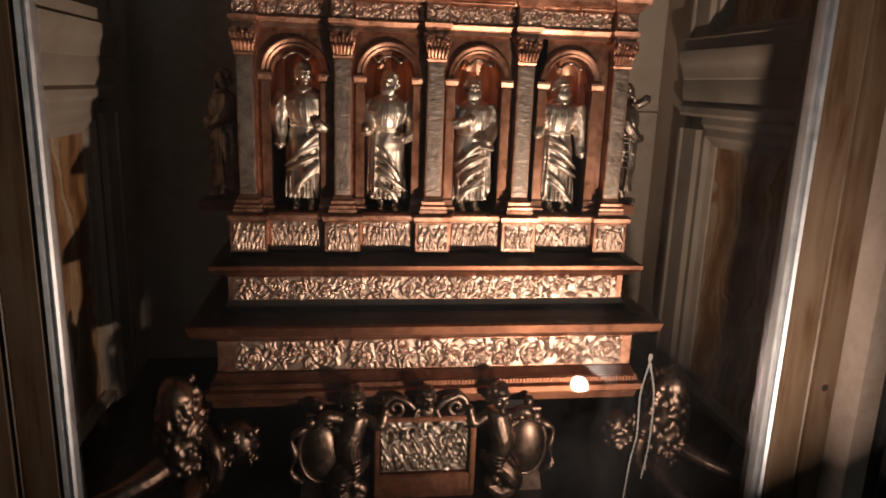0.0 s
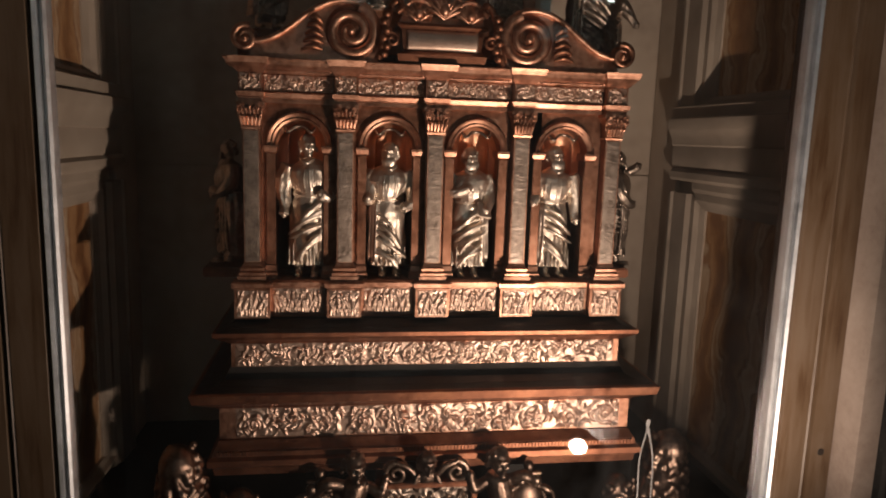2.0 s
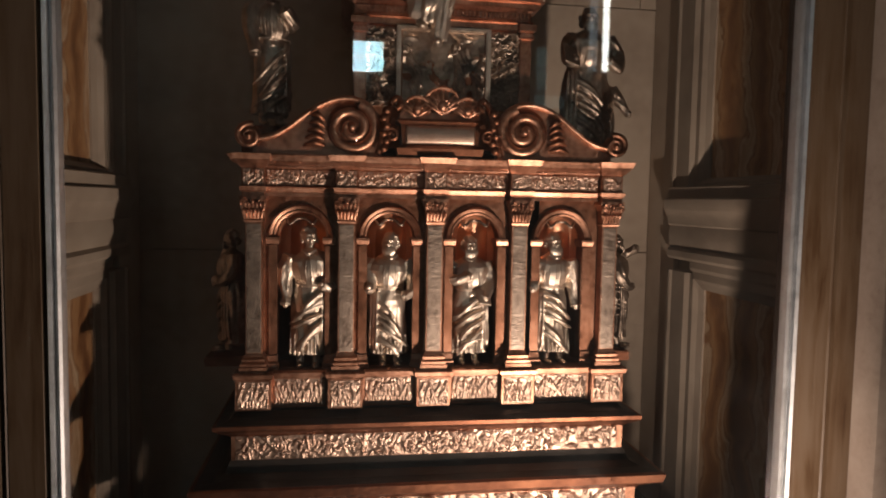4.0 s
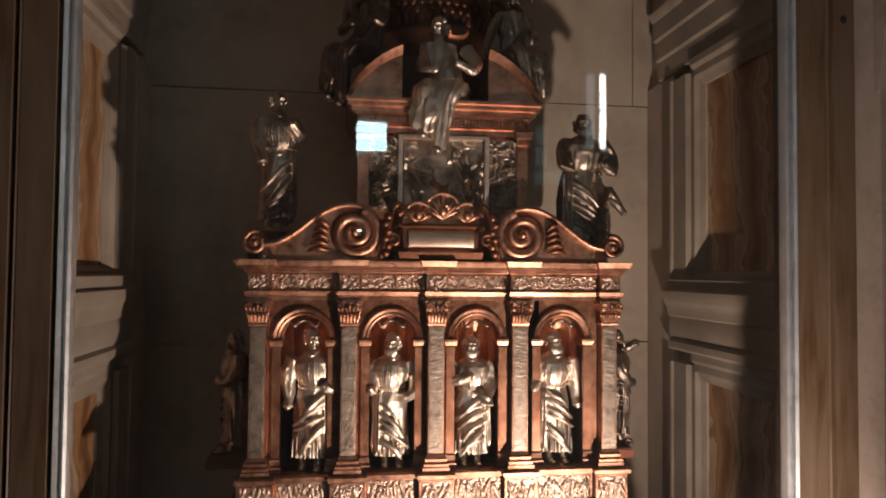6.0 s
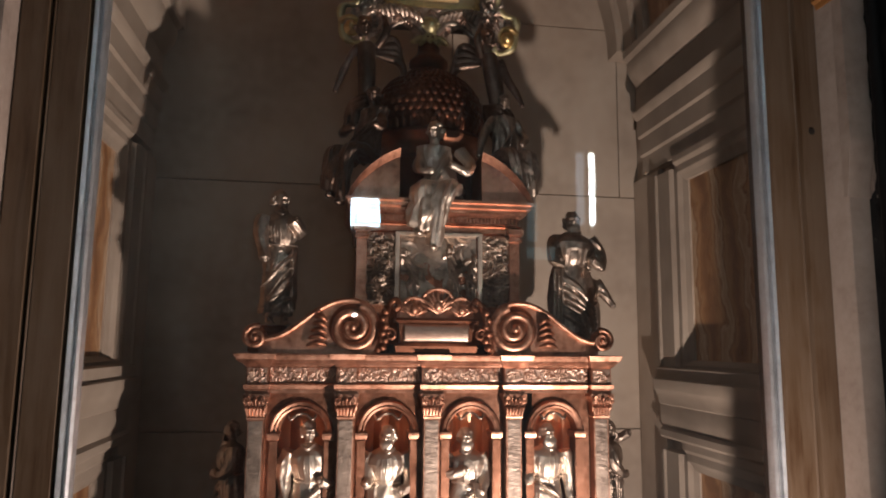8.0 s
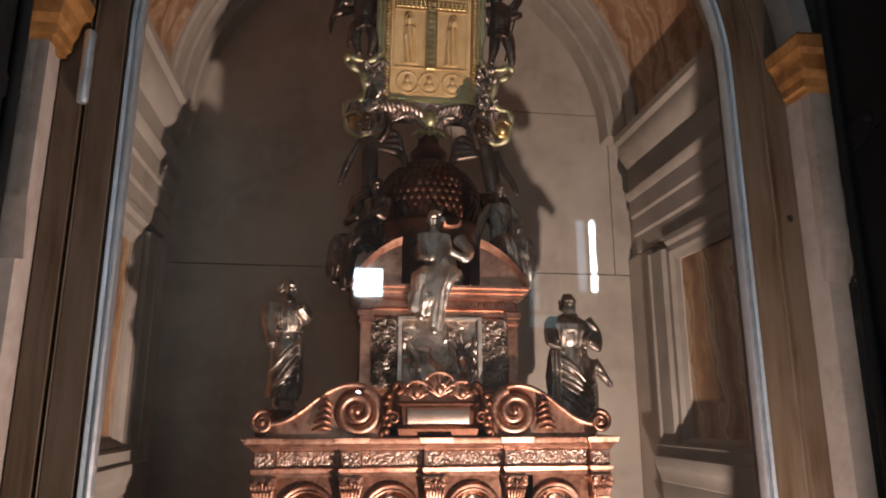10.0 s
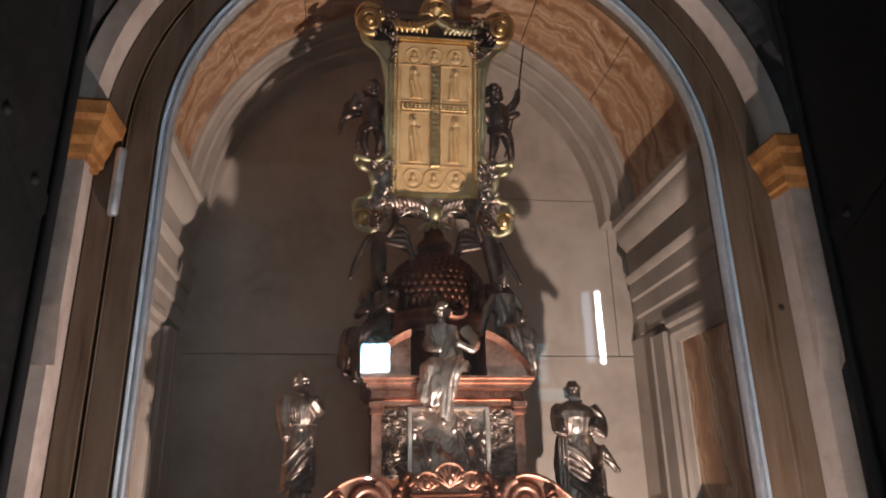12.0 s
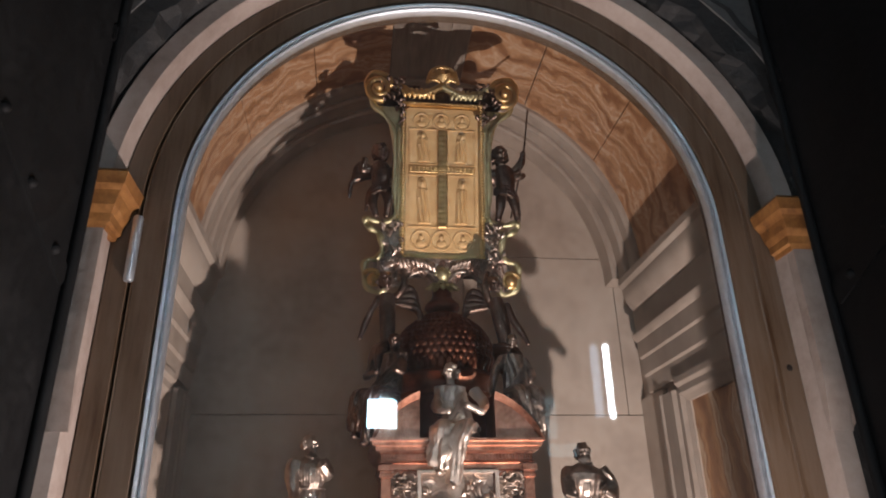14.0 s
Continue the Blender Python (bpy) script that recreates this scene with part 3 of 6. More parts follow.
def impost(s, x):
    t = thing("impost_capital", (x, -0.26, 2.0), "small ochre gilt moulded capital at the arch's spring", "capital", "capitals of the surround", "structure")
    lv = [(2.150, 0.026, 0.012), (2.157, 0.028, 0.016), (2.160, 0.033, 0.018), (2.172, 0.034, 0.022), (2.182, 0.040, 0.031), (2.198, 0.044, 0.035), (2.203, 0.047, 0.037), (2.210, 0.053, 0.045), (2.228, 0.057, 0.049), (2.234, 0.053, 0.045)]
    part("moulding", lofted([(z, x - h, x + h, -0.263 - f, -0.2285) for z, h, f in lv]), GILT_STONE, t)
    st = []
    for k in range(60):
        z = 1.86 + 0.292 * k / 59
        n0, n1, n2 = (noise.noise((s * 3.1, z * f, q)) for f, q in ((26, 0.3), (70, 4.1), (60, 8.7)))
        out = 0.020 + 0.004 * n0 + 0.0025 * n1
        front = -0.276 + 0.012 * max(0.0, 1 - k / 16)
        st.append([(x - s * 0.024, -0.2575, z), (x - s * 0.024, front, z), (x + s * (out - 0.010), front + 0.0006 * n1, z), (x + s * (out - 0.003), front + 0.006 + 0.001 * n0, z), (x + s * out, -0.266 + 0.003 * n2, z), (x + s * (out + 0.006), -0.2575, z)])
    bm = skin(st)
    part("shaft", bm, PINK_STONE, t, "chipped stone shaft under the capital", 60)


impost(-1, -0.577)
impost(1, 0.556)


def shutter(s, hinge_x, edge_x, straps):
    t = thing("iron_shutter", (hinge_x, -0.31, 0.7), "black iron door leaf, swung wide open beside the niche", "shutter", "iron shutters")
    a, b = Vector((hinge_x, -0.315, 0)), Vector((edge_x, -0.93, 0))
    out = Vector((b.y - a.y, a.x - b.x, 0)).normalized() * (0.018 * -s)
    bm = skin([[a + Vector((0, 0, z)), b + Vector((0, 0, z)), b + out + Vector((0, 0, z)), a + out + Vector((0, 0, z))] for z in (0.72, 3.25)])
    part("leaf", bm, IRON, t)
    inner = -out.normalized()
    def on(f, z, d=0.0):
        return a.lerp(b, f) + Vector((0, 0, z)) + inner * d
    for f0, z0, f1, z1 in straps:
        d = (on(f1, z1) - on(f0, z0)).normalized()
        side = d.cross(inner).normalized() * 0.016
        p, q = on(f0, z0, 0.0), on(f1, z1, 0.0)
        bm = skin([[e - side, e + side, e + side + inner * 0.004, e - side + inner * 0.004] for e in (p, q)])
        strap = part("strap", bm, IRON, t)
        for k in range(7):
            c = p.lerp(q, (k + 0.5) / 7) + inner * 0.004
            part("rivet", ball(c, (0.008, 0.008, 0.008), 10), IRON, strap, "", True)
    for z in (1.15, 2.45):
        part("hinge_arm", box(min(hinge_x - s * 0.004, hinge_x + s * 0.06), max(hinge_x - s * 0.004, hinge_x + s * 0.06), -0.335, -0.303, z, z + 0.03, 0.002), IRON, t)
    part("edge_bar", tube([on(0.01, 0.74, 0.006), on(0.01, 3.2, 0.006)], 0.008, 8), IRON, t, "", True)


shutter(-1, -0.572, -0.625, [(0.02, 2.05, 0.95, 2.42), (0.02, 1.2, 0.95, 0.85), (0.02, 2.9, 0.95, 2.95)])
shutter(1, 0.546, 0.61, [(0.02, 2.05, 0.95, 2.35), (0.02, 1.2, 0.95, 0.85), (0.02, 2.9, 0.95, 2.95)])

# the church behind the camera
fixed("floor", box(-4.0, 4.0, -8.0, -0.14, -0.1, 0.0), FLOORING, "worn stone floor of the church", "floor")
fixed("wall_rear", box(-4.0, 4.0, -8.12, -8.0, 0.0, 6.0), CHURCH, "plain plaster wall at the far end", "wall")
fixed("wall_west", box(-4.1, -4.0, -8.0, -0.14, 0.0, 6.0), CHURCH, "plain plaster side wall of the church", "wall")
fixed("wall_east", box(4.0, 4.1, -8.0, -0.14, 0.0, 6.0), CHURCH, "plain plaster side wall of the church", "wall")
fixed("wall_over_niche", box(-4.0, 4.0, -0.30, -0.14, 3.9, 6.0), PLASTER_DARK, "dark grey plaster wall above the niche", "wall")
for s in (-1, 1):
    fixed("wall_beside_niche", box(min(s * 1.6, s * 4), max(s * 1.6, s * 4), -0.30, -0.14, 0.0, 3.9), PLASTER_DARK, "dark grey plaster wall beside the niche", "wall")
fixed("ceiling", box(-4.1, 4.1, -8.12, -0.14, 6.0, 6.1), CHURCH, "plain plaster ceiling of the church", "ceiling")


def glowing_wall_panel(x, z, w, h, bars, light=None):
    t = thing("window", (x, -7.99, z - h / 2), "glowing pane in the church's far wall, for windows and lit patches beside them", "window", "", "structure")
    part("pane", box(x - w / 2, x + w / 2, -7.99, -7.975, z - h / 2, z + h / 2), light or DAYLIGHT, t)
    fr = box(x - w / 2 - 0.04, x - w / 2, -8.0, -7.95, z - h / 2 - 0.04, z + h / 2 + 0.04)
    box(x + w / 2, x + w / 2 + 0.04, -8.0, -7.95, z - h / 2 - 0.04, z + h / 2 + 0.04, bm=fr)
    part("window_frame", fr, CHURCH, t)
    for i in range(bars):
        zz = z - h / 2 + h * (i + 1) / (bars + 1)
        part("glazing_bar", box(x - w / 2, x + w / 2, -7.976, -7.96, zz - 0.01, zz + 0.01), IRON, t)


# ---- the reliquary ----
CX = -0.004
REL = thing("reliquary_shrine", (CX, 0.1, SHELF_Z), "tall copper and silver shrine in tiers, standing in the niche", "shrine")


def tier(name, levels, mat, smooth=False, label=""):
    return part(name, lofted([(z, CX - h, CX + h, f, b) for z, h, f, b in levels]), mat, REL, label, smooth)


# plinth and two stepped bases
tier("foot_block", [(SHELF_Z, 0.20, 0.10, 0.32), (1.032, 0.20, 0.10, 0.32)], BLACK_WOOD_AND_SHADE)
tier("lower_plinth", [(1.030, 0.324, -0.052, 0.36), (1.042, 0.326, -0.054, 0.36), (1.046, 0.333, -0.060, 0.36), (1.055, 0.333, -0.060, 0.36), (1.059, 0.327, -0.053, 0.36), (1.068, 0.325, -0.050, 0.36), (1.074, 0.320, -0.044, 0.36), (1.079, 0.319, -0.040, 0.36)], COPPER_DARK)
bm = bmesh.new()
for k in range(120):
    x = CX - 0.318 + 0.636 * k / 119
    box(x - 0.0017, x + 0.0017, -0.056, -0.049, 1.0598, 1.0670, 0, bm)
tagged(part("egg_and_dart", bm, COPPER_DARK, REL), kind="stuff")
tier("lower_die", [(1.079, 0.318, -0.035, 0.355), (1.129, 0.318, -0.035, 0.355)], COPPER)
part("scroll_frieze", relief(CX - 0.294, CX + 0.302, 1.0815, 1.1265, -0.0355, 860, 66, scrolls(11, 1.25, 3, 3.4), 0.0042), SILVER_RELIEF, REL, "chased silver frieze of scrolls and small shapes", True)
tier("lower_shelf", [(1.128, 0.320, -0.037, 0.36), (1.132, 0.324, -0.041, 0.36), (1.137, 0.336, -0.050, 0.36), (1.143, 0.352, -0.060, 0.36), (1.156, 0.356, -0.063, 0.36), (1.158, 0.353, -0.060, 0.36)], COPPER_DARK)
# Black slope: the shade on the lower shelf's top is put into its colour.
tier("lower_slope", [(1.158, 0.349, -0.056, 0.36), (1.160, 0.325, -0.035, 0.35), (1.166, 0.312, -0.020, 0.34), (1.180, 0.306, -0.014, 0.34), (1.183, 0.305, -0.013, 0.34)], BLACK_WOOD_AND_SHADE)
tier("upper_die", [(1.181, 0.303, -0.012, 0.335), (1.222, 0.303, -0.012, 0.335)], COPPER)
part("scroll_frieze", relief(CX - 0.297, CX + 0.294, 1.1840, 1.2190, -0.0125, 860, 52, scrolls(15, 1.15, 8, 3.4), 0.0032), SILVER_RELIEF, REL, "narrow chased silver scroll frieze", True)
tier("upper_shelf", [(1.220, 0.305, -0.014, 0.34), (1.224, 0.309, -0.018, 0.34), (1.229, 0.320, -0.026, 0.34), (1.234, 0.327, -0.031, 0.34), (1.240, 0.327, -0.032, 0.34)], COPPER_DARK)
# Black here too, for the shade over the upper shelf.
tier("upper_slope", [(1.240, 0.323, -0.029, 0.34), (1.243, 0.308, -0.012, 0.33), (1.252, 0.298, 0.006, 0.33)], BLACK_WOOD_AND_SHADE)

# arcade storey
COLS = [-0.277, -0.1405, -0.0055, 0.1285, 0.2755]
tier("arcade_pedestal", [(1.254, 0.296, 0.012, 0.32), (1.300, 0.296, 0.012, 0.32), (1.302, 0.300, 0.006, 0.32), (1.309, 0.301, 0.004, 0.32), (1.312, 0.298, 0.008, 0.32)], COPPER)
for i, x in enumerate(COLS):
    ped = part("pedestal_block", lofted([(1.254, x - 0.026, x + 0.026, -0.002, 0.02), (1.300, x - 0.026, x + 0.026, -0.002, 0.02), (1.303, x - 0.029, x + 0.029, -0.007, 0.02), (1.309, x - 0.030, x + 0.030, -0.008, 0.02), (1.312, x - 0.028, x + 0.028, -0.005, 0.02)]), COPPER, REL)
    part("relief_plaque", relief(x - 0.0225, x + 0.0225, 1.257, 1.298, -0.0022, 60, 54, crowd(6, 1.1, 20 + i), 0.0030, 0.002), SILVER_RELIEF, ped, "chased silver plaque of crowded small shapes", True)
for i, (a, b) in enumerate(zip(COLS, COLS[1:])):
    part("relief_plaque", relief(a + 0.030, b - 0.030, 1.257, 1.298, 0.0118, 110, 54, crowd(13, 1.9, 40 + i), 0.0030, 0.002), SILVER_RELIEF, REL, "chased silver plaque of crowded small shapes", True)

MID = [(a + b) / 2 for a, b in zip(COLS, COLS[1:])]
AR, AS = 0.0375, 1.5135
part("arcade_wall", arched_plate(CX - 0.288, CX + 0.292, 1.312, 1.577, [(x, AR, 1.3125, AS) for x in MID], 0.030, 0.06, 20), COPPER_SHADED, REL, "copper arcade wall with four arched niches, darkened to stand for dimmer light", 40)
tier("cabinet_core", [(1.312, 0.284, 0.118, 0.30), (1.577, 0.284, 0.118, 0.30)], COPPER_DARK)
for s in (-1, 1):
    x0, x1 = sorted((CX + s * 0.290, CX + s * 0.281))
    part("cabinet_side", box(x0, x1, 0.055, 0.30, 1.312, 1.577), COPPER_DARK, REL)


def arcade_niche(x):
    """A half-round shell niche with its archivolt and imposts."""
    bm, rows = bmesh.new(), []
    for k in range(13):
        z = 1.3125 + (AS - 1.3125) * k / 12
        rows.append([(x - AR * math.cos(math.pi * i / 24), 0.058 + 0.052 * math.sin(math.pi * i / 24), z) for i in range(25)])
    skin(rows, closed=False, caps=False, bm=bm)
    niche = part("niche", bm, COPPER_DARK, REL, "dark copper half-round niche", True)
    rows = []
    for k in range(-3, 10):
        e = math.pi / 2 * max(k, 0) / 9.5
        drop = 0.016 * min(k, 0)
        ring = []
        for i in range(71):
            a = math.pi * i / 70
            flute = 1.0 - 0.15 * (1 - abs(math.sin(a * 3.5))) * math.cos(e) ** 0.4
            ring.append((x - AR * math.cos(a) * math.cos(e) * (flute if 0.2 < a < 2.94 else 1), 0.058 + 0.044 * math.sin(a) * math.cos(e) * flute, AS + drop + AR * math.sin(e) * 0.98))
        rows.append(ring)
    part("shell", skin(rows, closed=False, caps=False), LIT_SHELL_COPPER, niche, "fluted copper shell", True)
    part("shell_lip", tube(curve_points([(x - 0.022, 0.036, AS + 0.027), (x - 0.017, 0.030, AS + 0.020), (x - 0.008, 0.034, AS + 0.027), (x, 0.036, AS + 0.0285), (x + 0.008, 0.034, AS + 0.027), (x + 0.017, 0.030, AS + 0.020), (x + 0.022, 0.036, AS + 0.027)], 4), [0.0022] * 25, 8), SILVER_DARK, niche, "", True)
    part("archivolt", arch_sweep([(AR, 0.031), (AR, 0.025), (AR + 0.003, 0.023), (AR + 0.004, 0.026), (AR + 0.008, 0.024), (AR + 0.010, 0.022), (AR + 0.012, 0.027), (AR + 0.0125, 0.031)], x, AS, None, 28), COPPER, niche, "", 35)
    for s in (-1, 1):
        xa, xb = sorted((x + s * (AR - 0.003), x + s * (AR + 0.0125)))
        part("impost", lofted([(AS - 0.012, xa, xb, 0.026, 0.06), (AS - 0.010, xa - 0.001, xb + 0.001, 0.022, 0.06), (AS - 0.004, xa - 0.002, xb + 0.002, 0.020, 0.06), (AS - 0.0005, xa - 0.002, xb + 0.002, 0.020, 0.06)]), COPPER, niche)
        part("pier", box(xa + 0.001, xb - 0.001, 0.025, 0.032, 1.332, AS - 0.012, 0.0008), COPPER_SHADED, niche)
        part("pier_base", lofted([(1.312, xa - 0.002, xb + 0.002, 0.018, 0.034), (1.320, xa - 0.002, xb + 0.002, 0.018, 0.034), (1.324, xa, xb, 0.021, 0.034), (1.332, xa, xb, 0.022, 0.034)]), COPPER, niche)


for x in MID:
    arcade_niche(x)


def pilaster(x):
    sh = part("pilaster", box(x - 0.0125, x + 0.0125, 0.008, 0.034, 1.338, 1.536, 0.001), COPPER, REL, "pilaster faced with engraved silver")
    part("engraved_strip", relief(x - 0.0105, x + 0.0105, 1.340, 1.534, 0.0078, 20, 170, scrolls_up(19), 0.0006, 0.001), ENGRAVED, sh, "engraved silver strip", True)
    part("base", lofted([(1.312, x - 0.021, x + 0.021, -0.001, 0.034), (1.319, x - 0.021, x + 0.021, -0.001, 0.034), (1.320, x - 0.019, x + 0.019, 0.001, 0.034), (1.324, x - 0.0195, x + 0.0195, 0.0, 0.034), (1.327, x - 0.0165, x + 0.0165, 0.004, 0.034), (1.331, x - 0.0175, x + 0.0175, 0.003, 0.034), (1.334, x - 0.0150, x + 0.0150, 0.006, 0.034), (1.338, x - 0.0130, x + 0.0130, 0.0075, 0.034)]), COPPER, sh)
    cap = part("capital", lofted([(1.536, x - 0.013, x + 0.013, 0.0075, 0.034), (1.539, x - 0.0145, x + 0.0145, 0.006, 0.034), (1.541, x - 0.013, x + 0.013, 0.008, 0.034), (1.560, x - 0.0145, x + 0.0145, 0.006, 0.034), (1.568, x - 0.018, x + 0.018, 0.001, 0.034), (1.570, x - 0.0195, x + 0.0195, -0.001, 0.034), (1.575, x - 0.0195, x + 0.0195, -0.001, 0.034)]), COPPER, sh, "leafy copper capital")
    bm = bmesh.new()
    for row, (z0, h, out, xs) in enumerate(((1.541, 0.013, 0.007, (-0.012, -0.0072, -0.0024, 0.0024, 0.0072, 0.012)), (1.548, 0.016, 0.010, (-0.0145, -0.0096, -0.0048, 0.0, 0.0048, 0.0096, 0.0145)))):
        for dx in xs:
            tube(curve_points([(x + dx, 0.006, z0), (x + dx * 1.06, 0.003, z0 + 0.6 * h), (x + dx * 1.15, 0.006 - out, z0 + h), (x + dx * 1.15, 0.005 - out, z0 + 0.8 * h)], 3), [0.0016, 0.002, 0.0022, 0.0024, 0.0025, 0.0024, 0.0023, 0.002, 0.0018, 0.0014], 7, bm)
    for s in (-1, 1):
        tube(spiral(x + s * 0.0135, 1.5655, 0.0055, 1.6, -0.003, 0.002, s, 1.57, 18), 0.0017, 6, bm)
    ball((x, -0.004, 1.567), (0.003, 0.003, 0.003), 8, bm)
    part("leaves", bm, COPPER, cap, "", True)


def scrolls_up(count):
    f = scrolls(count, 1.0, 77)
    return lambda u, v: f(v, u) * 0.8


for x in COLS:
    pilaster(x)

# entablature with breaks over the pilasters
tier("architrave", [(1.575, 0.289, 0.018, 0.31), (1.581, 0.289, 0.018, 0.31), (1.582, 0.291, 0.015, 0.31), (1.588, 0.293, 0.012, 0.31), (1.590, 0.291, 0.015, 0.31)], COPPER)
tier("frieze_ground", [(1.590, 0.287, 0.018, 0.31), (1.616, 0.287, 0.018, 0.31)], COPPER_DARK)
tier("cornice", [(1.616, 0.290, 0.015, 0.31), (1.618, 0.293, 0.010, 0.31), (1.621, 0.294, 0.008, 0.31), (1.623, 0.300, 0.000, 0.31), (1.627, 0.305, -0.006, 0.31), (1.632, 0.306, -0.007, 0.31), (1.635, 0.309, -0.010, 0.31), (1.637, 0.308, -0.009, 0.31)], COPPER)
for i, x in enumerate(COLS):
    br = part("entablature_break", lofted([(1.575, x - 0.0165, x + 0.0165, 0.003, 0.02), (1.581, x - 0.0165, x + 0.0165, 0.003, 0.02), (1.583, x - 0.019, x + 0.019, 0.0, 0.02), (1.589, x - 0.020, x + 0.020, -0.002, 0.02), (1.590, x - 0.0165, x + 0.0165, 0.003, 0.02), (1.616, x - 0.0165, x + 0.0165, 0.003, 0.02), (1.619, x - 0.020, x + 0.020, -0.002, 0.02), (1.623, x - 0.022, x + 0.022, -0.008, 0.02), (1.628, x - 0.026, x + 0.026, -0.015, 0.02), (1.633, x - 0.027, x + 0.027, -0.017, 0.02), (1.6362, x - 0.028, x + 0.028, -0.019, 0.02)]), COPPER, REL)
    part("silver_tile", relief(x - 0.0145, x + 0.0145, 1.5915, 1.6145, 0.0028, 56, 46, scrolls(1, 1.2, 60 + i), 0.0028, 0.001), SILVER_RELIEF, br, "small chased silver tile", True)
for i, (a, b) in enumerate(zip(COLS, COLS[1:])):
    m = (a + b) / 2
    part("silver_tile", relief(a + 0.018, b - 0.018, 1.5915, 1.6145, 0.0178, 210, 46, scrolls(4, 1.15, 70 + i, 3.4), 0.0030, 0.001), SILVER_RELIEF, REL, "long chased silver tile of scrolls", True)
    bm = bmesh.new()
    for k in range(26):
        xx = a + 0.024 + (b - a - 0.048) * k / 25
        box(xx - 0.0013, xx + 0.0013, 0.006, 0.012, 1.6185, 1.6225, bm=bm)
    tagged(part("dentils", bm, COPPER, REL), kind="stuff")
# ---- attic: scrolled pediment, relief chest, broken pediment, dome ----
def scroll_wing(s):
    """One wing of the scrolled pediment: a flat swept board with volutes."""
    def X(d):
        return CX + s * d
    top = curve_points([(X(0.091), 0, 1.676), (X(0.097), 0, 1.698), (X(0.111), 0, 1.713), (X(0.132), 0, 1.720), (X(0.158), 0, 1.717), (X(0.186), 0, 1.703), (X(0.213), 0, 1.682), (X(0.241), 0, 1.664), (X(0.272), 0, 1.656)], 6)
    wing = part("scroll_wing", skin([[(p.x, 0.012, 1.637), (p.x, 0.012, p.z - 0.004), (p.x, 0.006, p.z), (p.x, 0.034, p.z), (p.x, 0.034, 1.637)] for p in top]), COPPER, REL, "copper scroll wing of the pediment", 40)
    part("edge_roll", tube([(p.x, 0.008, p.z) for p in top], 0.0042, 8), COPPER, wing, "", True)
    bm = tube(spiral(X(0.130), 1.678, 0.034, 2.0, 0.010, 0.012, s, 1.9, 70), [0.0088 - 0.0048 * i / 70 for i in range(71)], 10)
    ball((X(0.130), 0.002, 1.678), (0.006, 0.006, 0.006), 12, bm)
    part("volute", bm, COPPER, wing, "", True)
    part("volute_disc", lathe([(0.036, 0), (0.037, 0.004), (0.033, 0.007)], (0, 0, 0), 36), COPPER_DARK, wing, "", True)
    disc = [o for o in wing.children if o.name.startswith("volute_disc")][-1]
    disc.matrix_basis = Matrix.Translation(Vector((X(0.130), 0.0145, 1.678)) - ORIGIN[REL]) @ Euler((radians(90), 0, 0)).to_matrix().to_4x4() @ Matrix.Translation(ORIGIN[REL])
    bm = tube(spiral(X(0.277), 1.6615, 0.0165, 1.7, 0.006, 0.006, -s, 1.2, 40), [0.0048 - 0.002 * i / 40 for i in range(41)], 8)
    ball((X(0.277), 0.002, 1.6615), (0.004, 0.004, 0.004), 10, bm)
    ball((X(0.277), 0.016, 1.6615), (0.017, 0.012, 0.017), 16, bm)
    part("small_volute", bm, COPPER, wing, "", True)
    bm = bmesh.new()
    for k in range(5):
        a = -0.3 + 0.38 * k
        r = 0.030 - 0.003 * k
        c = Vector((X(0.170), 0.004, 1.650 + 0.009 * k))
        tube(curve_points([c, c + Vector((s * 0.5 * r, -0.004, 0.004 + 0.001 * k)), c + Vector((s * r, 0.001, -0.001 + 0.002 * k))], 4), [0.002, 0.003, 0.0042, 0.0046, 0.0044, 0.004, 0.0035, 0.003, 0.002], 8, bm)
    part("acanthus", bm, COPPER_DARK, wing, "dark leaf under the volute", True)
    # inner leafy bracket
    bm = tube(curve_points([(X(0.092), 0.0, 1.640), (X(0.086), -0.002, 1.660), (X(0.080), -0.004, 1.690), (X(0.074), 0.0, 1.712), (X(0.064), 0.0, 1.722), (X(0.059), -0.003, 1.712), (X(0.066), -0.004, 1.706)], 5), 0.0052, 8)
    for k in range(6):
        ball((X(0.084 - 0.004 * (k % 2)), -0.004, 1.648 + 0.011 * k), (0.007, 0.006, 0.0065), 10, bm)
    tube(spiral(X(0.072), 1.668, 0.010, 1.5, -0.004, 0.003, s, 0.0, 24), 0.003, 7, bm)
    part("leaf_bracket", bm, COPPER_DARK, wing, "", True)
    wing.location.y -= 0.016


for s in (-1, 1):
    scroll_wing(s)

# shell tablet between the wings
tier("attic_step", [(1.637, 0.272, 0.020, 0.27), (1.648, 0.270, 0.022, 0.27), (1.652, 0.262, 0.03, 0.26)], BLACK_WOOD_AND_SHADE)
bm = lofted([(1.640, CX - 0.062, CX + 0.066, -0.010, 0.03), (1.650, CX - 0.064, CX + 0.068, -0.012, 0.03), (1.655, CX - 0.055, CX + 0.060, -0.006, 0.03), (1.686, CX - 0.058, CX + 0.063, -0.006, 0.03), (1.690, CX - 0.064, CX + 0.068, -0.012, 0.03), (1.694, CX - 0.062, CX + 0.066, -0.010, 0.03)])
tablet = part("tablet_block", bm, COPPER_DARK, REL)
part("name_plate", relief(CX - 0.050, CX + 0.055, 1.657, 1.684, -0.0062, 60, 16, lambda u, v: 0.7 - 1.4 * (v - 0.5) ** 2 - 0.8 * (u - 0.5) ** 2, 0.008, 0.001), SILVER_RELIEF, tablet, "bulging silver plate", True)
bm = bmesh.new()
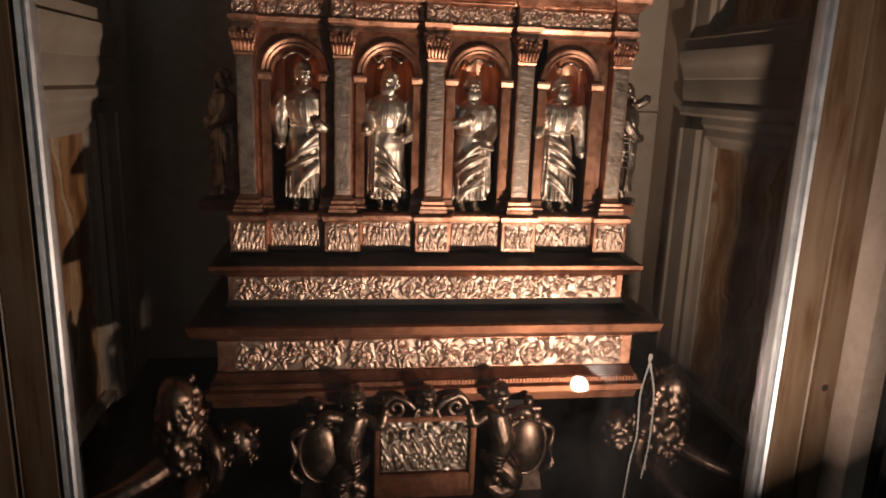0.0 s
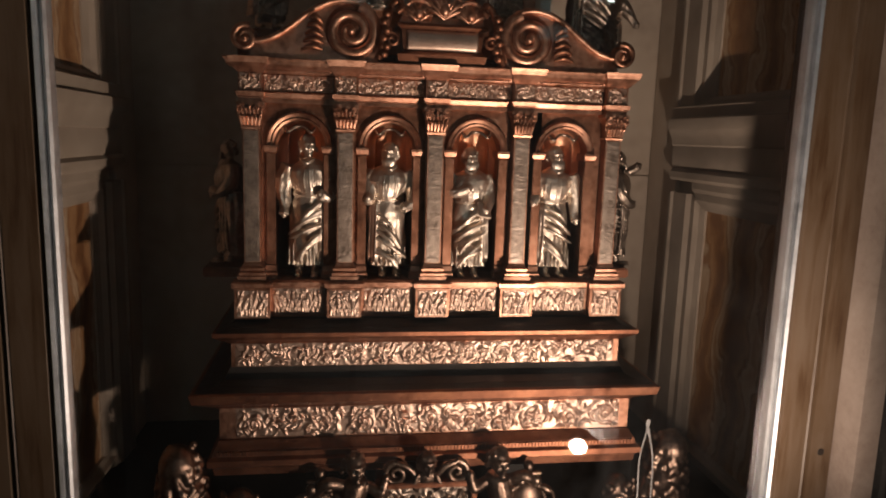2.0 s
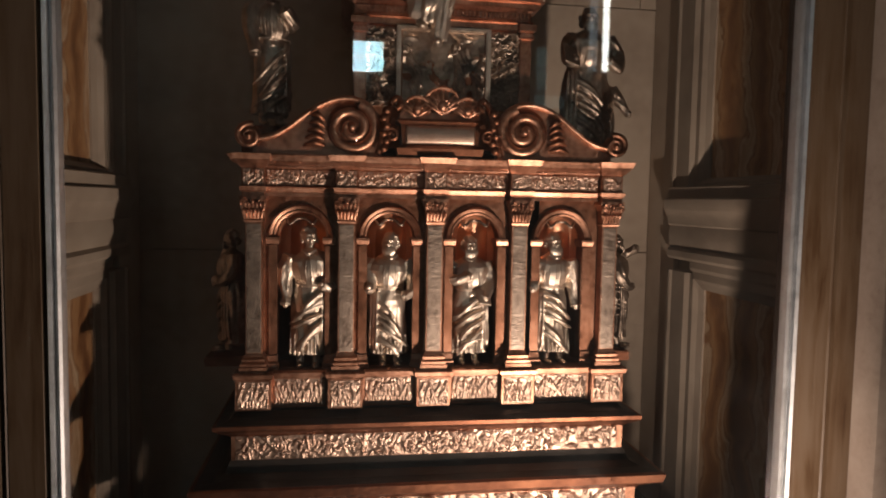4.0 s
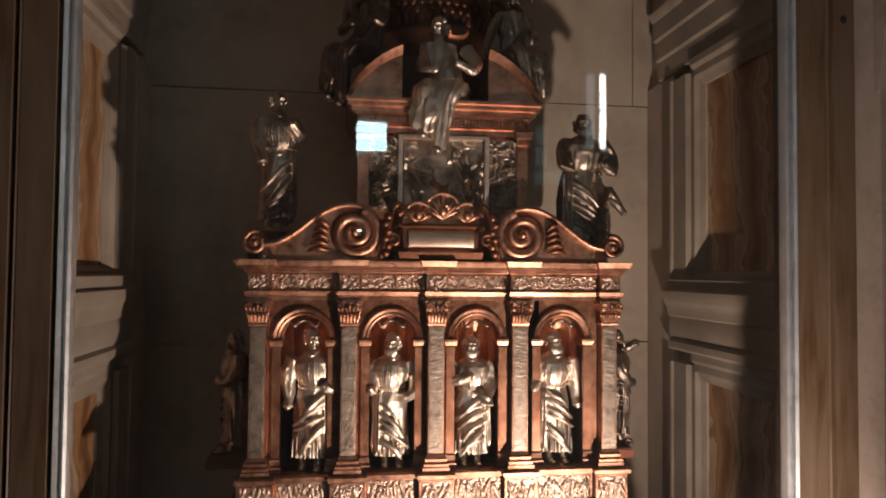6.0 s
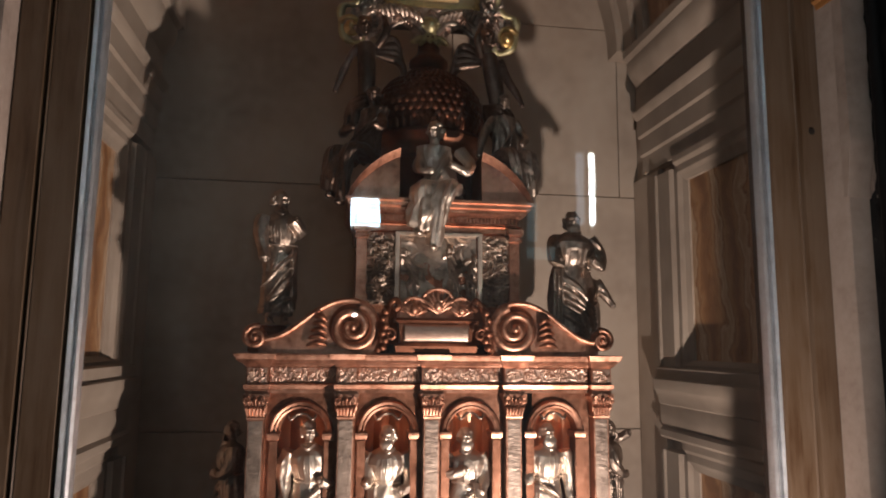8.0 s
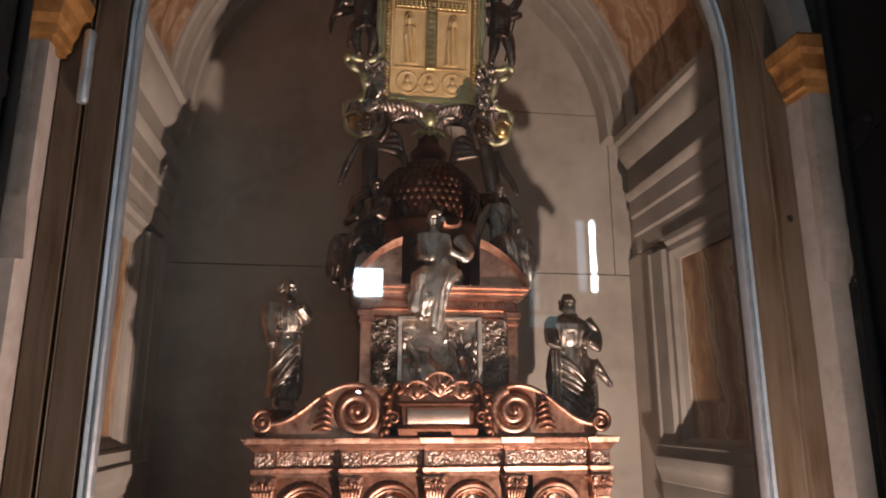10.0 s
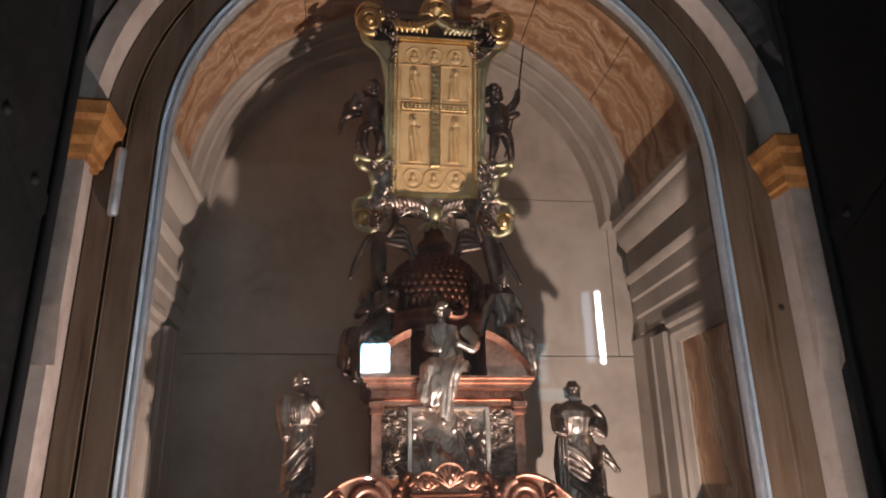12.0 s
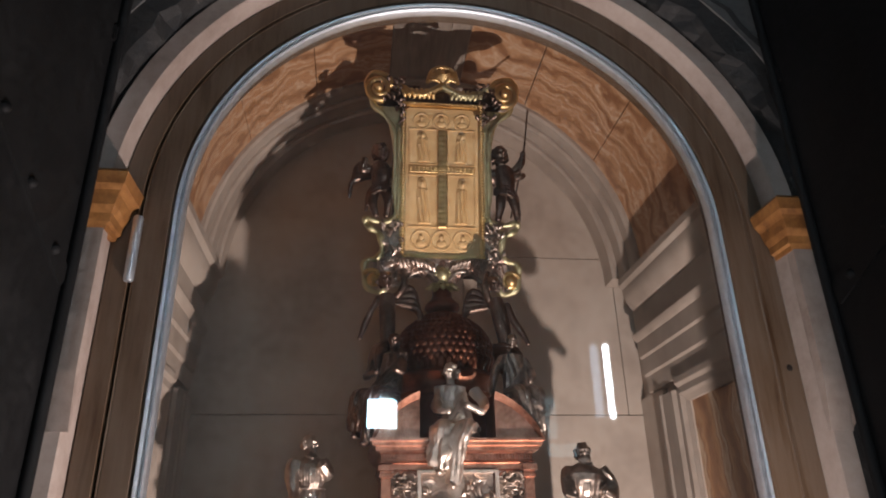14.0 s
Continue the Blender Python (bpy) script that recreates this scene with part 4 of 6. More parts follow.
for cx, r, zz in ((0.004, 0.027, 1.712), (-0.034, 0.019, 1.706), (0.042, 0.019, 1.706)):
    for k in range(9):
        a = math.pi * (k + 0.5) / 9
        tube([(CX + cx, -0.004, zz - 0.010), (CX + cx + 0.55 * r * math.cos(a), -0.011, zz - 0.004 + 0.55 * r * math.sin(a)), (CX + cx + r * math.cos(a), -0.006, zz + r * math.sin(a))], [0.0022, 0.0036, 0.0042], 8, bm)
    ball((CX + cx, -0.010, zz + 0.002), (0.008, 0.007, 0.009), 12, bm)
    tube(curve_points([(CX + cx - r, -0.004, zz - 0.002), (CX + cx - 0.75 * r, -0.008, zz + 0.75 * r), (CX + cx, -0.009, zz + 1.05 * r), (CX + cx + 0.75 * r, -0.008, zz + 0.75 * r), (CX + cx + r, -0.004, zz - 0.002)], 5), 0.003, 7, bm)
box(CX - 0.058, CX + 0.064, 0.0, 0.03, 1.69, 1.705, 0.002, bm)
part("shell_crest", bm, COPPER, REL, "copper shell crest", True)

def story():
    """Height of a scene: one shape bending in at one side, two standing at the other, hills and open sky between."""
    near, pair = crowd(1, 0.36, 91, 0.0), crowd(2, 0.50, 94, 0.0)

    def height(u, v):
        x = u * 1.16
        hill = 0.28 * np.clip(1 - ((v - 0.12 - 0.10 * np.sin(4.2 * x + 0.6)) / 0.14), 0, 1) + 0.07 * np.sin(17 * x + 6 * v) * (v < 0.4)
        tree = 0.35 * np.exp(-((x - 0.58) / 0.09) ** 2 - ((v - 0.46) / 0.10) ** 2) * (0.7 + 0.3 * np.sin(60 * x) * np.sin(55 * v))
        left = near(np.clip((x - 0.05) / 0.36, 0, 1), v) * (x < 0.42)
        right = pair(np.clip((x - 0.64) / 0.50, 0, 1), v) * (x > 0.64)
        return np.clip(np.maximum.reduce([hill, tree, left, right]), 0, 1.4)

    return height


# relief chest
UX = 0.006
part("chest", lofted([(1.648, UX - 0.136, UX + 0.136, 0.030, 0.26), (1.735, UX - 0.136, UX + 0.136, 0.030, 0.26), (1.84, UX - 0.134, UX + 0.134, 0.032, 0.26)]), COPPER_DARK, REL)
for s in (-1, 1):
    xa, xb = sorted((UX + s * 0.120, UX + s * 0.137))
    part("chest_pilaster", box(xa, xb, 0.024, 0.04, 1.70, 1.826, 0.001), COPPER, REL)
    part("chest_capital", lofted([(1.824, xa, xb, 0.022, 0.04), (1.825, xa - 0.003, xb + 0.003, 0.018, 0.04), (1.830, xa - 0.003, xb + 0.003, 0.018, 0.04), (1.831, xa - 0.0015, xb + 0.0015, 0.021, 0.04), (1.836, xa - 0.0015, xb + 0.0015, 0.021, 0.04), (1.837, xa - 0.005, xb + 0.005, 0.014, 0.04), (1.846, xa - 0.005, xb + 0.005, 0.014, 0.04)]), COPPER, REL)
    xs = sorted((UX + s * 0.119, UX + s * 0.073))
    part("scroll_panel", relief(xs[0], xs[1], 1.715, 1.836, 0.0305, 84, 200, lambda u, v: scrolls(4, 0.75, 31)(v, u), 0.009, 0.001), SILVER_DARK, REL, "dark silver panel of scrolls and fruit", True)
part("story_panel", relief(UX - 0.064, UX + 0.064, 1.722, 1.832, 0.031, 150, 130, story(), 0.010, 0.001), SILVER_DARK, REL, "dark silver relief of small standing shapes", True)
bm = box(UX - 0.073, UX - 0.066, 0.022, 0.032, 1.715, 1.838, 0.001)
box(UX + 0.066, UX + 0.073, 0.022, 0.032, 1.715, 1.838, 0.001, bm)
box(UX - 0.066, UX + 0.066, 0.022, 0.032, 1.832, 1.838, 0.001, bm)
box(UX - 0.066, UX + 0.066, 0.022, 0.032, 1.715, 1.721, 0.001, bm)
part("panel_border", bm, SILVER, REL)
part("chest_entablature", lofted([(1.840, UX - 0.138, UX + 0.138, 0.026, 0.26), (1.848, UX - 0.138, UX + 0.138, 0.026, 0.26), (1.850, UX - 0.141, UX + 0.141, 0.022, 0.26), (1.853, UX - 0.137, UX + 0.137, 0.027, 0.26), (1.866, UX - 0.137, UX + 0.137, 0.027, 0.26), (1.869, UX - 0.141, UX + 0.141, 0.022, 0.26), (1.8705, UX - 0.147, UX + 0.147, 0.013, 0.26), (1.8765, UX - 0.147, UX + 0.147, 0.0125, 0.26), (1.878, UX - 0.153, UX + 0.153, 0.006, 0.26), (1.884, UX - 0.1535, UX + 0.1535, 0.0055, 0.26), (1.8855, UX - 0.157, UX + 0.157, 0.001, 0.26), (1.890, UX - 0.157, UX + 0.157, 0.001, 0.26)]), COPPER, REL)
bm = bmesh.new()
for k in range(44):
    x = UX - 0.130 + 0.260 * k / 43
    box(x - 0.0017, x + 0.0017, 0.019, 0.030, 1.856, 1.864, 0.0005, bm)
tagged(part("dentils", bm, COPPER, REL), kind="stuff")
# broken curved pediment
for s in (-1, 1):
    rim = [(0.154, 1.8915), (0.147, 1.907), (0.138, 1.921), (0.127, 1.934), (0.114, 1.946), (0.100, 1.957), (0.085, 1.966), (0.069, 1.973)]
    part("pediment_arm", skin([[(UX + s * x, 0.012, 1.8905), (UX + s * x, 0.012, z - 0.012), (UX + s * x, 0.006, z - 0.007), (UX + s * x, -0.001, z), (UX + s * x, 0.11, z), (UX + s * x, 0.11, 1.8905)] for x, z in rim]), COPPER, REL, "copper arm of the broken pediment", 40)
# drum and scaled dome
DC = (0.0, 0.155, 0.0)
drum = part("drum", lathe([(0.098, 1.889), (0.100, 1.895), (0.094, 1.902), (0.090, 1.91), (0.088, 1.975), (0.090, 1.981), (0.097, 1.985), (0.098, 1.992), (0.092, 1.998), (0.090, 2.008), (0.093, 2.014), (0.101, 2.019), (0.103, 2.025), (0.099, 2.032)], DC, 48), COPPER_DARK, REL, "", 40)
DOME = [(0.098, 2.032), (0.104, 2.043), (0.1055, 2.060), (0.1045, 2.080), (0.100, 2.099), (0.0915, 2.117), (0.079, 2.133), (0.062, 2.147), (0.047, 2.157), (0.036, 2.163)]
dome = part("dome", lathe(DOME, DC, 48), DOME_BRONZE, REL, "brown copper dome of overlapping scales", True)


def dome_at(t):
    k = min(int(t * 9), 8)
    f = t * 9 - k
    return DOME[k][0] * (1 - f) + DOME[k + 1][0] * f, DOME[k][1] * (1 - f) + DOME[k + 1][1] * f


bm = bmesh.new()
for row in range(11):
    t0 = 0.06 + 0.082 * row
    r, z = dome_at(t0 + 0.04)
    r2, z2 = dome_at(min(t0 + 0.06, 1))
    n = 44
    for k in range(n):
        a = 2 * math.pi * (k + 0.5 * (row % 2)) / n
        tilt = math.atan2(r - r2, max(z2 - z, 1e-4))
        turn = Matrix.Rotation(a, 4, "Z") @ Matrix.Rotation(-tilt, 4, "Y")
        w = r * math.pi / n
        ball((DC[0] + r * math.cos(a), DC[1] + r * math.sin(a), z), (0.0034, w * 0.90, 0.0072 if row else 0.012), 7, bm, turn)
tagged(part("scales", bm, DOME_BRONZE, dome, "", True), kind="stuff")
part("finial_base", lathe([(0.032, 2.158), (0.028, 2.166), (0.027, 2.171), (0.034, 2.176), (0.038, 2.182), (0.037, 2.189), (0.030, 2.196), (0.022, 2.206), (0.020, 2.235)], DC, 32), DOME_BRONZE, REL, "", True)

# ---- crest at the foot: framed relief, cartouches ----
FY = -0.070
part("foot_relief", relief(CX - 0.080, CX + 0.056, 0.925, 1.012, FY, 130, 84, crowd(8, 1.5, 55, 0.16), 0.010, 0.006), SILVER_DARK, REL, "dark silver relief of crowded small shapes", True)
bm = box(CX - 0.089, CX - 0.081, FY - 0.014, FY + 0.01, 0.90, 1.020, 0.0015)
box(CX + 0.057, CX + 0.065, FY - 0.014, FY + 0.01, 0.90, 1.020, 0.0015, bm)
box(CX - 0.081, CX + 0.057, FY - 0.014, FY + 0.01, 1.013, 1.021, 0.0015, bm)
box(CX - 0.089, CX + 0.065, FY - 0.012, FY + 0.06, SHELF_Z, 0.924, 0.0015, bm)
box(CX - 0.085, CX + 0.061, FY + 0.005, FY + 0.09, 0.90, 1.012, 0.0, bm)
part("foot_relief_frame", bm, COPPER_DARK, REL)
for s in (-1, 1):
    m = CX - 0.012
    bm = tube(spiral(m + s * 0.046, 1.033, 0.017, 1.5, FY - 0.004, 0.004, -s, 1.57, 36), [0.0055 - 0.0025 * i / 36 for i in range(37)], 8)
    tube(curve_points([(m + s * 0.046, FY - 0.004, 1.050), (m + s * 0.028, FY - 0.006, 1.043), (m + s * 0.014, FY - 0.004, 1.026)], 4), 0.005, 8, bm)
    part("crest_scroll", bm, BRONZE, REL, "", True)
    c = (m + s * 0.158, FY - 0.004, 0.966)
    bm = ball(c, (0.027, 0.012, 0.045), 24)
    cart = part("cartouche", bm, BRONZE, REL, "oval bronze cartouche with scrolled sides", True)
    bm = bmesh.new()
    ring = [(c[0] + 0.030 * math.cos(2 * math.pi * i / 40), c[1] - 0.002, c[2] + 0.049 * math.sin(2 * math.pi * i / 40)) for i in range(41)]
    tube(ring, 0.0042, 8, bm)
    for q in (-1, 1):
        tube(curve_points([(c[0] + q * 0.020, c[1] - 0.003, c[2] + 0.040), (c[0] + q * 0.040, c[1] - 0.006, c[2] + 0.026), (c[0] + q * 0.036, c[1] - 0.004, c[2] - 0.004), (c[0] + q * 0.042, c[1] - 0.006, c[2] - 0.030), (c[0] + q * 0.026, c[1] - 0.003, c[2] - 0.050)], 6), [0.005 + 0.002 * math.sin(i * 0.7) for i in range(25)], 8, bm)
    for q in (-1, 0, 1):
        ball((c[0] + q * 0.012, c[1] - 0.004, c[2] + 0.055 - 0.005 * abs(q)), (0.009, 0.008, 0.009), 10, bm)
    tube([(c[0] - 0.018, c[1] - 0.004, c[2] + 0.062), (c[0] + 0.018, c[1] - 0.004, c[2] + 0.062)], 0.0035, 8, bm)
    ball((c[0], c[1], c[2] + 0.072), (0.008, 0.008, 0.010), 10, bm)
    part("scrolled_rim", bm, BRONZE, cart, "", True)
    part("bracket", lofted([(SHELF_Z, c[0] - 0.03, c[0] + 0.03, c[1], c[1] + 0.06), (c[2], c[0] - 0.018, c[0] + 0.018, c[1] + 0.004, c[1] + 0.08)]), BRONZE, cart)

# ---- statues: plain cast shapes ----


def draped(points, radii, flat=0.8, folds=7, depth=0.12, twist=2.0, n=36, bm=None, seed=0, face=None):
    """A cloth-covered body along points; radii across, flattened front to back, with running folds."""
    pts = [Vector(p) for p in points]
    m = len(pts)
    rings = []
    for i, p in enumerate(pts):
        d = (pts[min(i + 1, m - 1)] - pts[max(i - 1, 0)]).normalized()
        side = Vector((1, 0, 0)) - d * d.x
        side.normalize()
        front = d.cross(side)
        r = radii[i] if hasattr(radii, "__len__") else radii
        t = i / (m - 1)
        amp = depth if not callable(depth) else depth(t)
        ring = []
        for k in range(n):
            a = 2 * math.pi * k / n
            q = Vector((1.3 * math.cos(a) + seed * 7.3, 1.3 * math.sin(a) + seed, t * 2.2))
            w = noise.noise(q)
            f = math.sin(folds * a + twist * 3 * t + seed + 4.0 * w) * (0.75 + 0.9 * noise.noise(q * 0.8 + Vector((9, 4, 2)))) + 1.5 * noise.noise(q * 2.3) + 0.5 * noise.noise(q * 5.5)
            rr = r * (1 + amp * 0.6 * f)
            ring.append(p + side * (rr * math.cos(a)) + front * (rr * flat * math.sin(a)))
        rings.append(ring)
    return skin(rings, bm=bm)


def head(bm, at, r, beard=False, yaw=0.0, curls=True, seed=0):
    rng = random.Random(seed)
    turn = Matrix.Rotation(yaw, 4, "Z")
    at = Vector(at)

    def rel(x, y, z):
        return at + turn @ Vector((x * r, y * r, z * r))

    ball(rel(0, 0.10, 0.10), (r * 0.80, r * 0.86, r * 0.98), 16, bm, turn)
    ball(rel(0, -0.22, -0.36), (r * 0.56, r * 0.58, r * 0.72), 14, bm, turn)
    # brow, nose, cheeks, lips and chin
    tube([rel(-0.52, -0.58, 0.22), rel(-0.24, -0.80, 0.25), rel(0, -0.78, 0.18), rel(0.24, -0.80, 0.25), rel(0.52, -0.58, 0.22)], r * 0.13, 8, bm)
    tube([rel(0, -0.78, 0.16), rel(0, -0.98, -0.22), rel(0, -0.84, -0.34)], [r * 0.10, r * 0.16, r * 0.13], 8, bm)
    for sx in (-1, 1):
        ball(rel(0.36 * sx, -0.62, -0.26), (r * 0.22, r * 0.20, r * 0.20), 8, bm)
    ball(rel(0, -0.80, -0.56), (r * 0.24, r * 0.12, r * 0.09), 8, bm)
    ball(rel(0, -0.66, -0.92), (r * 0.26, r * 0.24, r * 0.20), 8, bm)
    if curls:
        for _ in range(46):
            a, e = rng.uniform(-0.9, math.pi + 0.9), rng.uniform(-0.5, 1.5)
            if math.sin(a) < 0 and e < 0.7:
                continue
            c = rel(math.cos(a) * math.cos(e) * 0.92, 0.16 + math.sin(a) * math.cos(e) * 0.90, 0.10 + math.sin(e) * 1.02)
            w = rng.uniform(0.16, 0.26)
            tube([c, c + Vector((rng.uniform(-0.2, 0.2) * r, rng.uniform(-0.2, 0.1) * r, -0.30 * r)), c + Vector((rng.uniform(-0.2, 0.2) * r, rng.uniform(-0.1, 0.1) * r, -0.55 * r))], [w * r, w * r, 0.08 * r], 7, bm)
    if beard:
        for k in range(16):
            x0 = -0.56 + 1.12 * k / 15
            dy = -0.70 + 0.5 * x0 * x0
            drop = 1.2 * (1 - 0.8 * x0 * x0) * rng.uniform(0.85, 1.15)
            tube(curve_points([rel(x0, dy, -0.50), rel(x0 * 1.05 + rng.uniform(-0.1, 0.1), dy - 0.16, -0.60 - 0.4 * drop), rel(x0 * 0.6 + rng.uniform(-0.14, 0.14), dy - 0.02, -0.70 - drop)], 3), [r * q for q in (0.15, 0.18, 0.19, 0.18, 0.15, 0.11, 0.06)], 7, bm)


HAMMERED = bpy.data.textures.new("hammered", "CLOUDS")
HAMMERED.noise_scale, HAMMERED.noise_depth, HAMMERED.noise_basis = 0.019, 1, "IMPROVED_PERLIN"


def cast(name, bm, mat, label, voxel=0.0022, category="statue", group="", rough=0.0022, soften=1):
    xs = [v.co.x for v in bm.verts]
    ys = [v.co.y for v in bm.verts]
    zs = [v.co.z for v in bm.verts]
    at = Vector(((min(xs) + max(xs)) / 2, (min(ys) + max(ys)) / 2, min(zs)))
    bmesh.ops.translate(bm, verts=bm.verts, vec=-at)
    ob = part(name, bm, mat, None, "", True)
    ob.location = at
    mod = ob.modifiers.new("weld", "REMESH")
    mod.mode, mod.voxel_size, mod.use_smooth_shade = "VOXEL", voxel, True
    sm = ob.modifiers.new("soften", "SMOOTH")
    sm.factor, sm.iterations = 0.5, soften
    crumple = ob.modifiers.new("hammering", "DISPLACE")
    crumple.texture, crumple.strength, crumple.mid_level, crumple.texture_coords = HAMMERED, rough, 0.5, "LOCAL"
    return tagged(ob, label, category, group)


def standing(x, y, z, h, mat, label, seed, beard, arms, sway=0.03, yaw=0.0, wide=1.0, twist=2.0, group="", turn=0.0, extra=None):
    """A robed standing shape of height h. arms: for each side a list of (x, y, z) in parts of h, from the shoulder on."""
    bm = bmesh.new()
    zs = [0.075, 0.09, 0.13, 0.2, 0.28, 0.36, 0.44, 0.5, 0.55, 0.585, 0.62, 0.67, 0.72, 0.765, 0.80, 0.825, 0.845]
    ws = [0.142, 0.150, 0.146, 0.142, 0.143, 0.148, 0.152, 0.146, 0.130, 0.118, 0.126, 0.146, 0.160, 0.152, 0.120, 0.076, 0.048]
    spine = [(sway * math.sin(3.2 * t) * h, 0.02 * h * math.sin(5 * t), t * h) for t in zs]
    s0 = 1 if seed % 2 else -1
    draped(spine[:11], [w * h * wide for w in ws[:11]], 0.76, 5, lambda t: 0.15 - 0.08 * t, twist, 56, bm, seed)
    draped(spine[8:], [w * h * 0.96 * wide for w in ws[8:]], 0.78, 9, lambda t: 0.10 * (1 - t) + 0.03, 0.3, 72, bm, seed + 1)
    rng = random.Random(seed)
    # tunic: fine pleats that hang from the collar and gather over the belt
    for j in range(11):
        q = -1 + j / 5
        tube(curve_points([(spine[-4][0] + q * 0.075 * h, (-0.112 + 0.030 * q * q) * h, 0.775 * h), (spine[-5][0] + q * 0.098 * h, (-0.127 + 0.045 * q * q) * h, 0.70 * h), (spine[9][0] + q * 0.086 * h, (-0.116 + 0.050 * q * q) * h, 0.63 * h), (spine[9][0] + q * 0.072 * h, (-0.090 + 0.040 * q * q) * h, 0.592 * h)], 5), [(0.0065 + 0.0055 * i / 15 + 0.002 * (j % 2)) * h for i in range(16)], 7, bm)
    tube(curve_points([(-0.050 * h, -0.05 * h, 0.840 * h), (0.0, -0.092 * h, 0.812 * h), (0.050 * h, -0.05 * h, 0.840 * h)], 5), 0.010 * h, 7, bm)
    # mantle wound round the hips, its folds sweeping down across the legs
    z0 = 0.60
    for j in range(6):
        z0 -= rng.uniform(0.035, 0.085)
        w = 0.158 * h * wide
        drop = rng.uniform(0.10, 0.26)
        fat = rng.uniform(0.007, 0.016)
        end = rng.uniform(0.55, 1.0)
        tube(curve_points([(s0 * w, 0.0, z0 * h), (s0 * 0.62 * w, -0.092 * h, (z0 - 0.12 * drop) * h), (-s0 * 0.05 * w, -0.118 * h, (z0 - 0.5 * drop) * h), (-s0 * 0.66 * w * end, -0.088 * h, (z0 - 0.95 * drop) * h), (-s0 * w * 0.98 * end, -0.03 * h * (2 - end), (z0 - 1.2 * drop) * h)], 5), [(0.006 + fat * math.sin(math.pi * i / 20)) * h for i in range(21)], 9, bm)
    # pleats of the hem
    for j in range(9):
        x0 = (-0.125 + 0.031 * j + rng.uniform(-0.006, 0.006)) * h * wide
        y0 = -0.108 * h * math.sqrt(max(0.1, 1 - (x0 / (0.165 * h)) ** 2))
        tube([(x0 * 0.96, y0 * 0.98, rng.uniform(0.20, 0.30) * h), (x0, y0 * 1.04, 0.085 * h)], [0.003 * h, rng.uniform(0.009, 0.014) * h], 7, bm)
    # loose end that falls straight at one side
    for j in range(3):
        x0 = s0 * (0.105 + 0.022 * j) * h * wide
        tube(curve_points([(x0 * 0.95, -0.085 * h + 0.02 * j * h, 0.56 * h), (x0, -0.098 * h + 0.022 * j * h, 0.36 * h), (x0 * 1.03, -0.085 * h + 0.022 * j * h, 0.11 * h)], 5), [0.012 * h + 0.003 * h * math.sin(i) for i in range(11)], 8, bm)
    tube([(spine[9][0] + 0.120 * h * math.cos(a), 0.090 * h * math.sin(a), 0.588 * h) for a in np.linspace(0, 6.283, 25)], 0.010 * h, 7, bm)
    for sx in (-1, 1):
        tube([(sx * 0.055 * h, -0.02 * h, 0.12 * h), (sx * 0.055 * h, -0.045 * h, 0.01 * h)], 0.030 * h, 9, bm)
    for arm in arms:
        p = [(a * 0.92 * h, b * h, c * h) for a, b, c in arm]
        q = curve_points(p, 5)
        m = len(q) - 1
        draped(q, [(0.064 - 0.024 * i / m + 0.008 * math.sin(6.3 * i / m)) * h for i in range(m + 1)], 0.95, 4, 0.16, 3.0, 28, bm, seed)
        ball(q[-1], (0.024 * h, 0.026 * h, 0.026 * h), 10, bm)
    hx = sway * math.sin(3.2 * 0.9) * h
    tube([(hx, 0, 0.82 * h), (hx, -0.012 * h, 0.89 * h)], 0.030 * h, 10, bm)
    head(bm, (hx, -0.018 * h, 0.93 * h), 0.068 * h, beard, yaw, True, seed)
    for s in (-1, 1):
        ball((s * 0.055 * h, -0.10 * h - 0.02 * h * (s > 0), 0.012 * h), (0.028 * h, 0.058 * h, 0.018 * h), 10, bm)
    if extra:
        extra(bm, h)
    bmesh.ops.transform(bm, matrix=Matrix.Translation((x, y, z)) @ Matrix.Rotation(turn, 4, "Z"), verts=bm.verts)
    return cast("statue", bm, mat, label, 0.00110, "statue", group, 0.0020, 1)


def book(x, y, z, w, hh):
    def add(bm, h):
        made = box(-w / 2 * h, w / 2 * h, -0.012 * h, 0.012 * h, -hh / 2 * h, hh / 2 * h, 0.003 * h)
        bmesh.ops.transform(made, matrix=Matrix.Translation((x * h, y * h, z * h)) @ Euler((-0.5, 0.2, 0.4)).to_matrix().to_4x4(), verts=made.verts)
        join(bm, made)
    return add


NS = 1.3125
G = "statues in the arcade"
standing(MID[0] + 0.010, 0.052, NS, 0.216, SILVER, "silver statue in a long robe, standing in an arcade niche", 1, False,
         [[(-0.13, 0.0, 0.79), (-0.175, 0.01, 0.66), (-0.17, -0.02, 0.52), (-0.175, -0.05, 0.44)], [(0.13, 0.0, 0.79), (0.175, -0.02, 0.66), (0.165, -0.10, 0.575), (0.105, -0.15, 0.60)]], 0.03, 0.25, 0.97, 2.4, G)
standing(MID[1] + 0.002, 0.052, NS, 0.208, SILVER, "bearded silver statue with one open arm, standing in an arcade niche", 2, True,
         [[(-0.13, 0.0, 0.79), (-0.17, -0.03, 0.68), (-0.175, -0.10, 0.58), (-0.185, -0.14, 0.60)], [(0.13, 0.0, 0.79), (0.19, -0.01, 0.67), (0.17, -0.09, 0.56), (0.10, -0.13, 0.53)]], -0.02, -0.3, 0.98, -2.2, G)
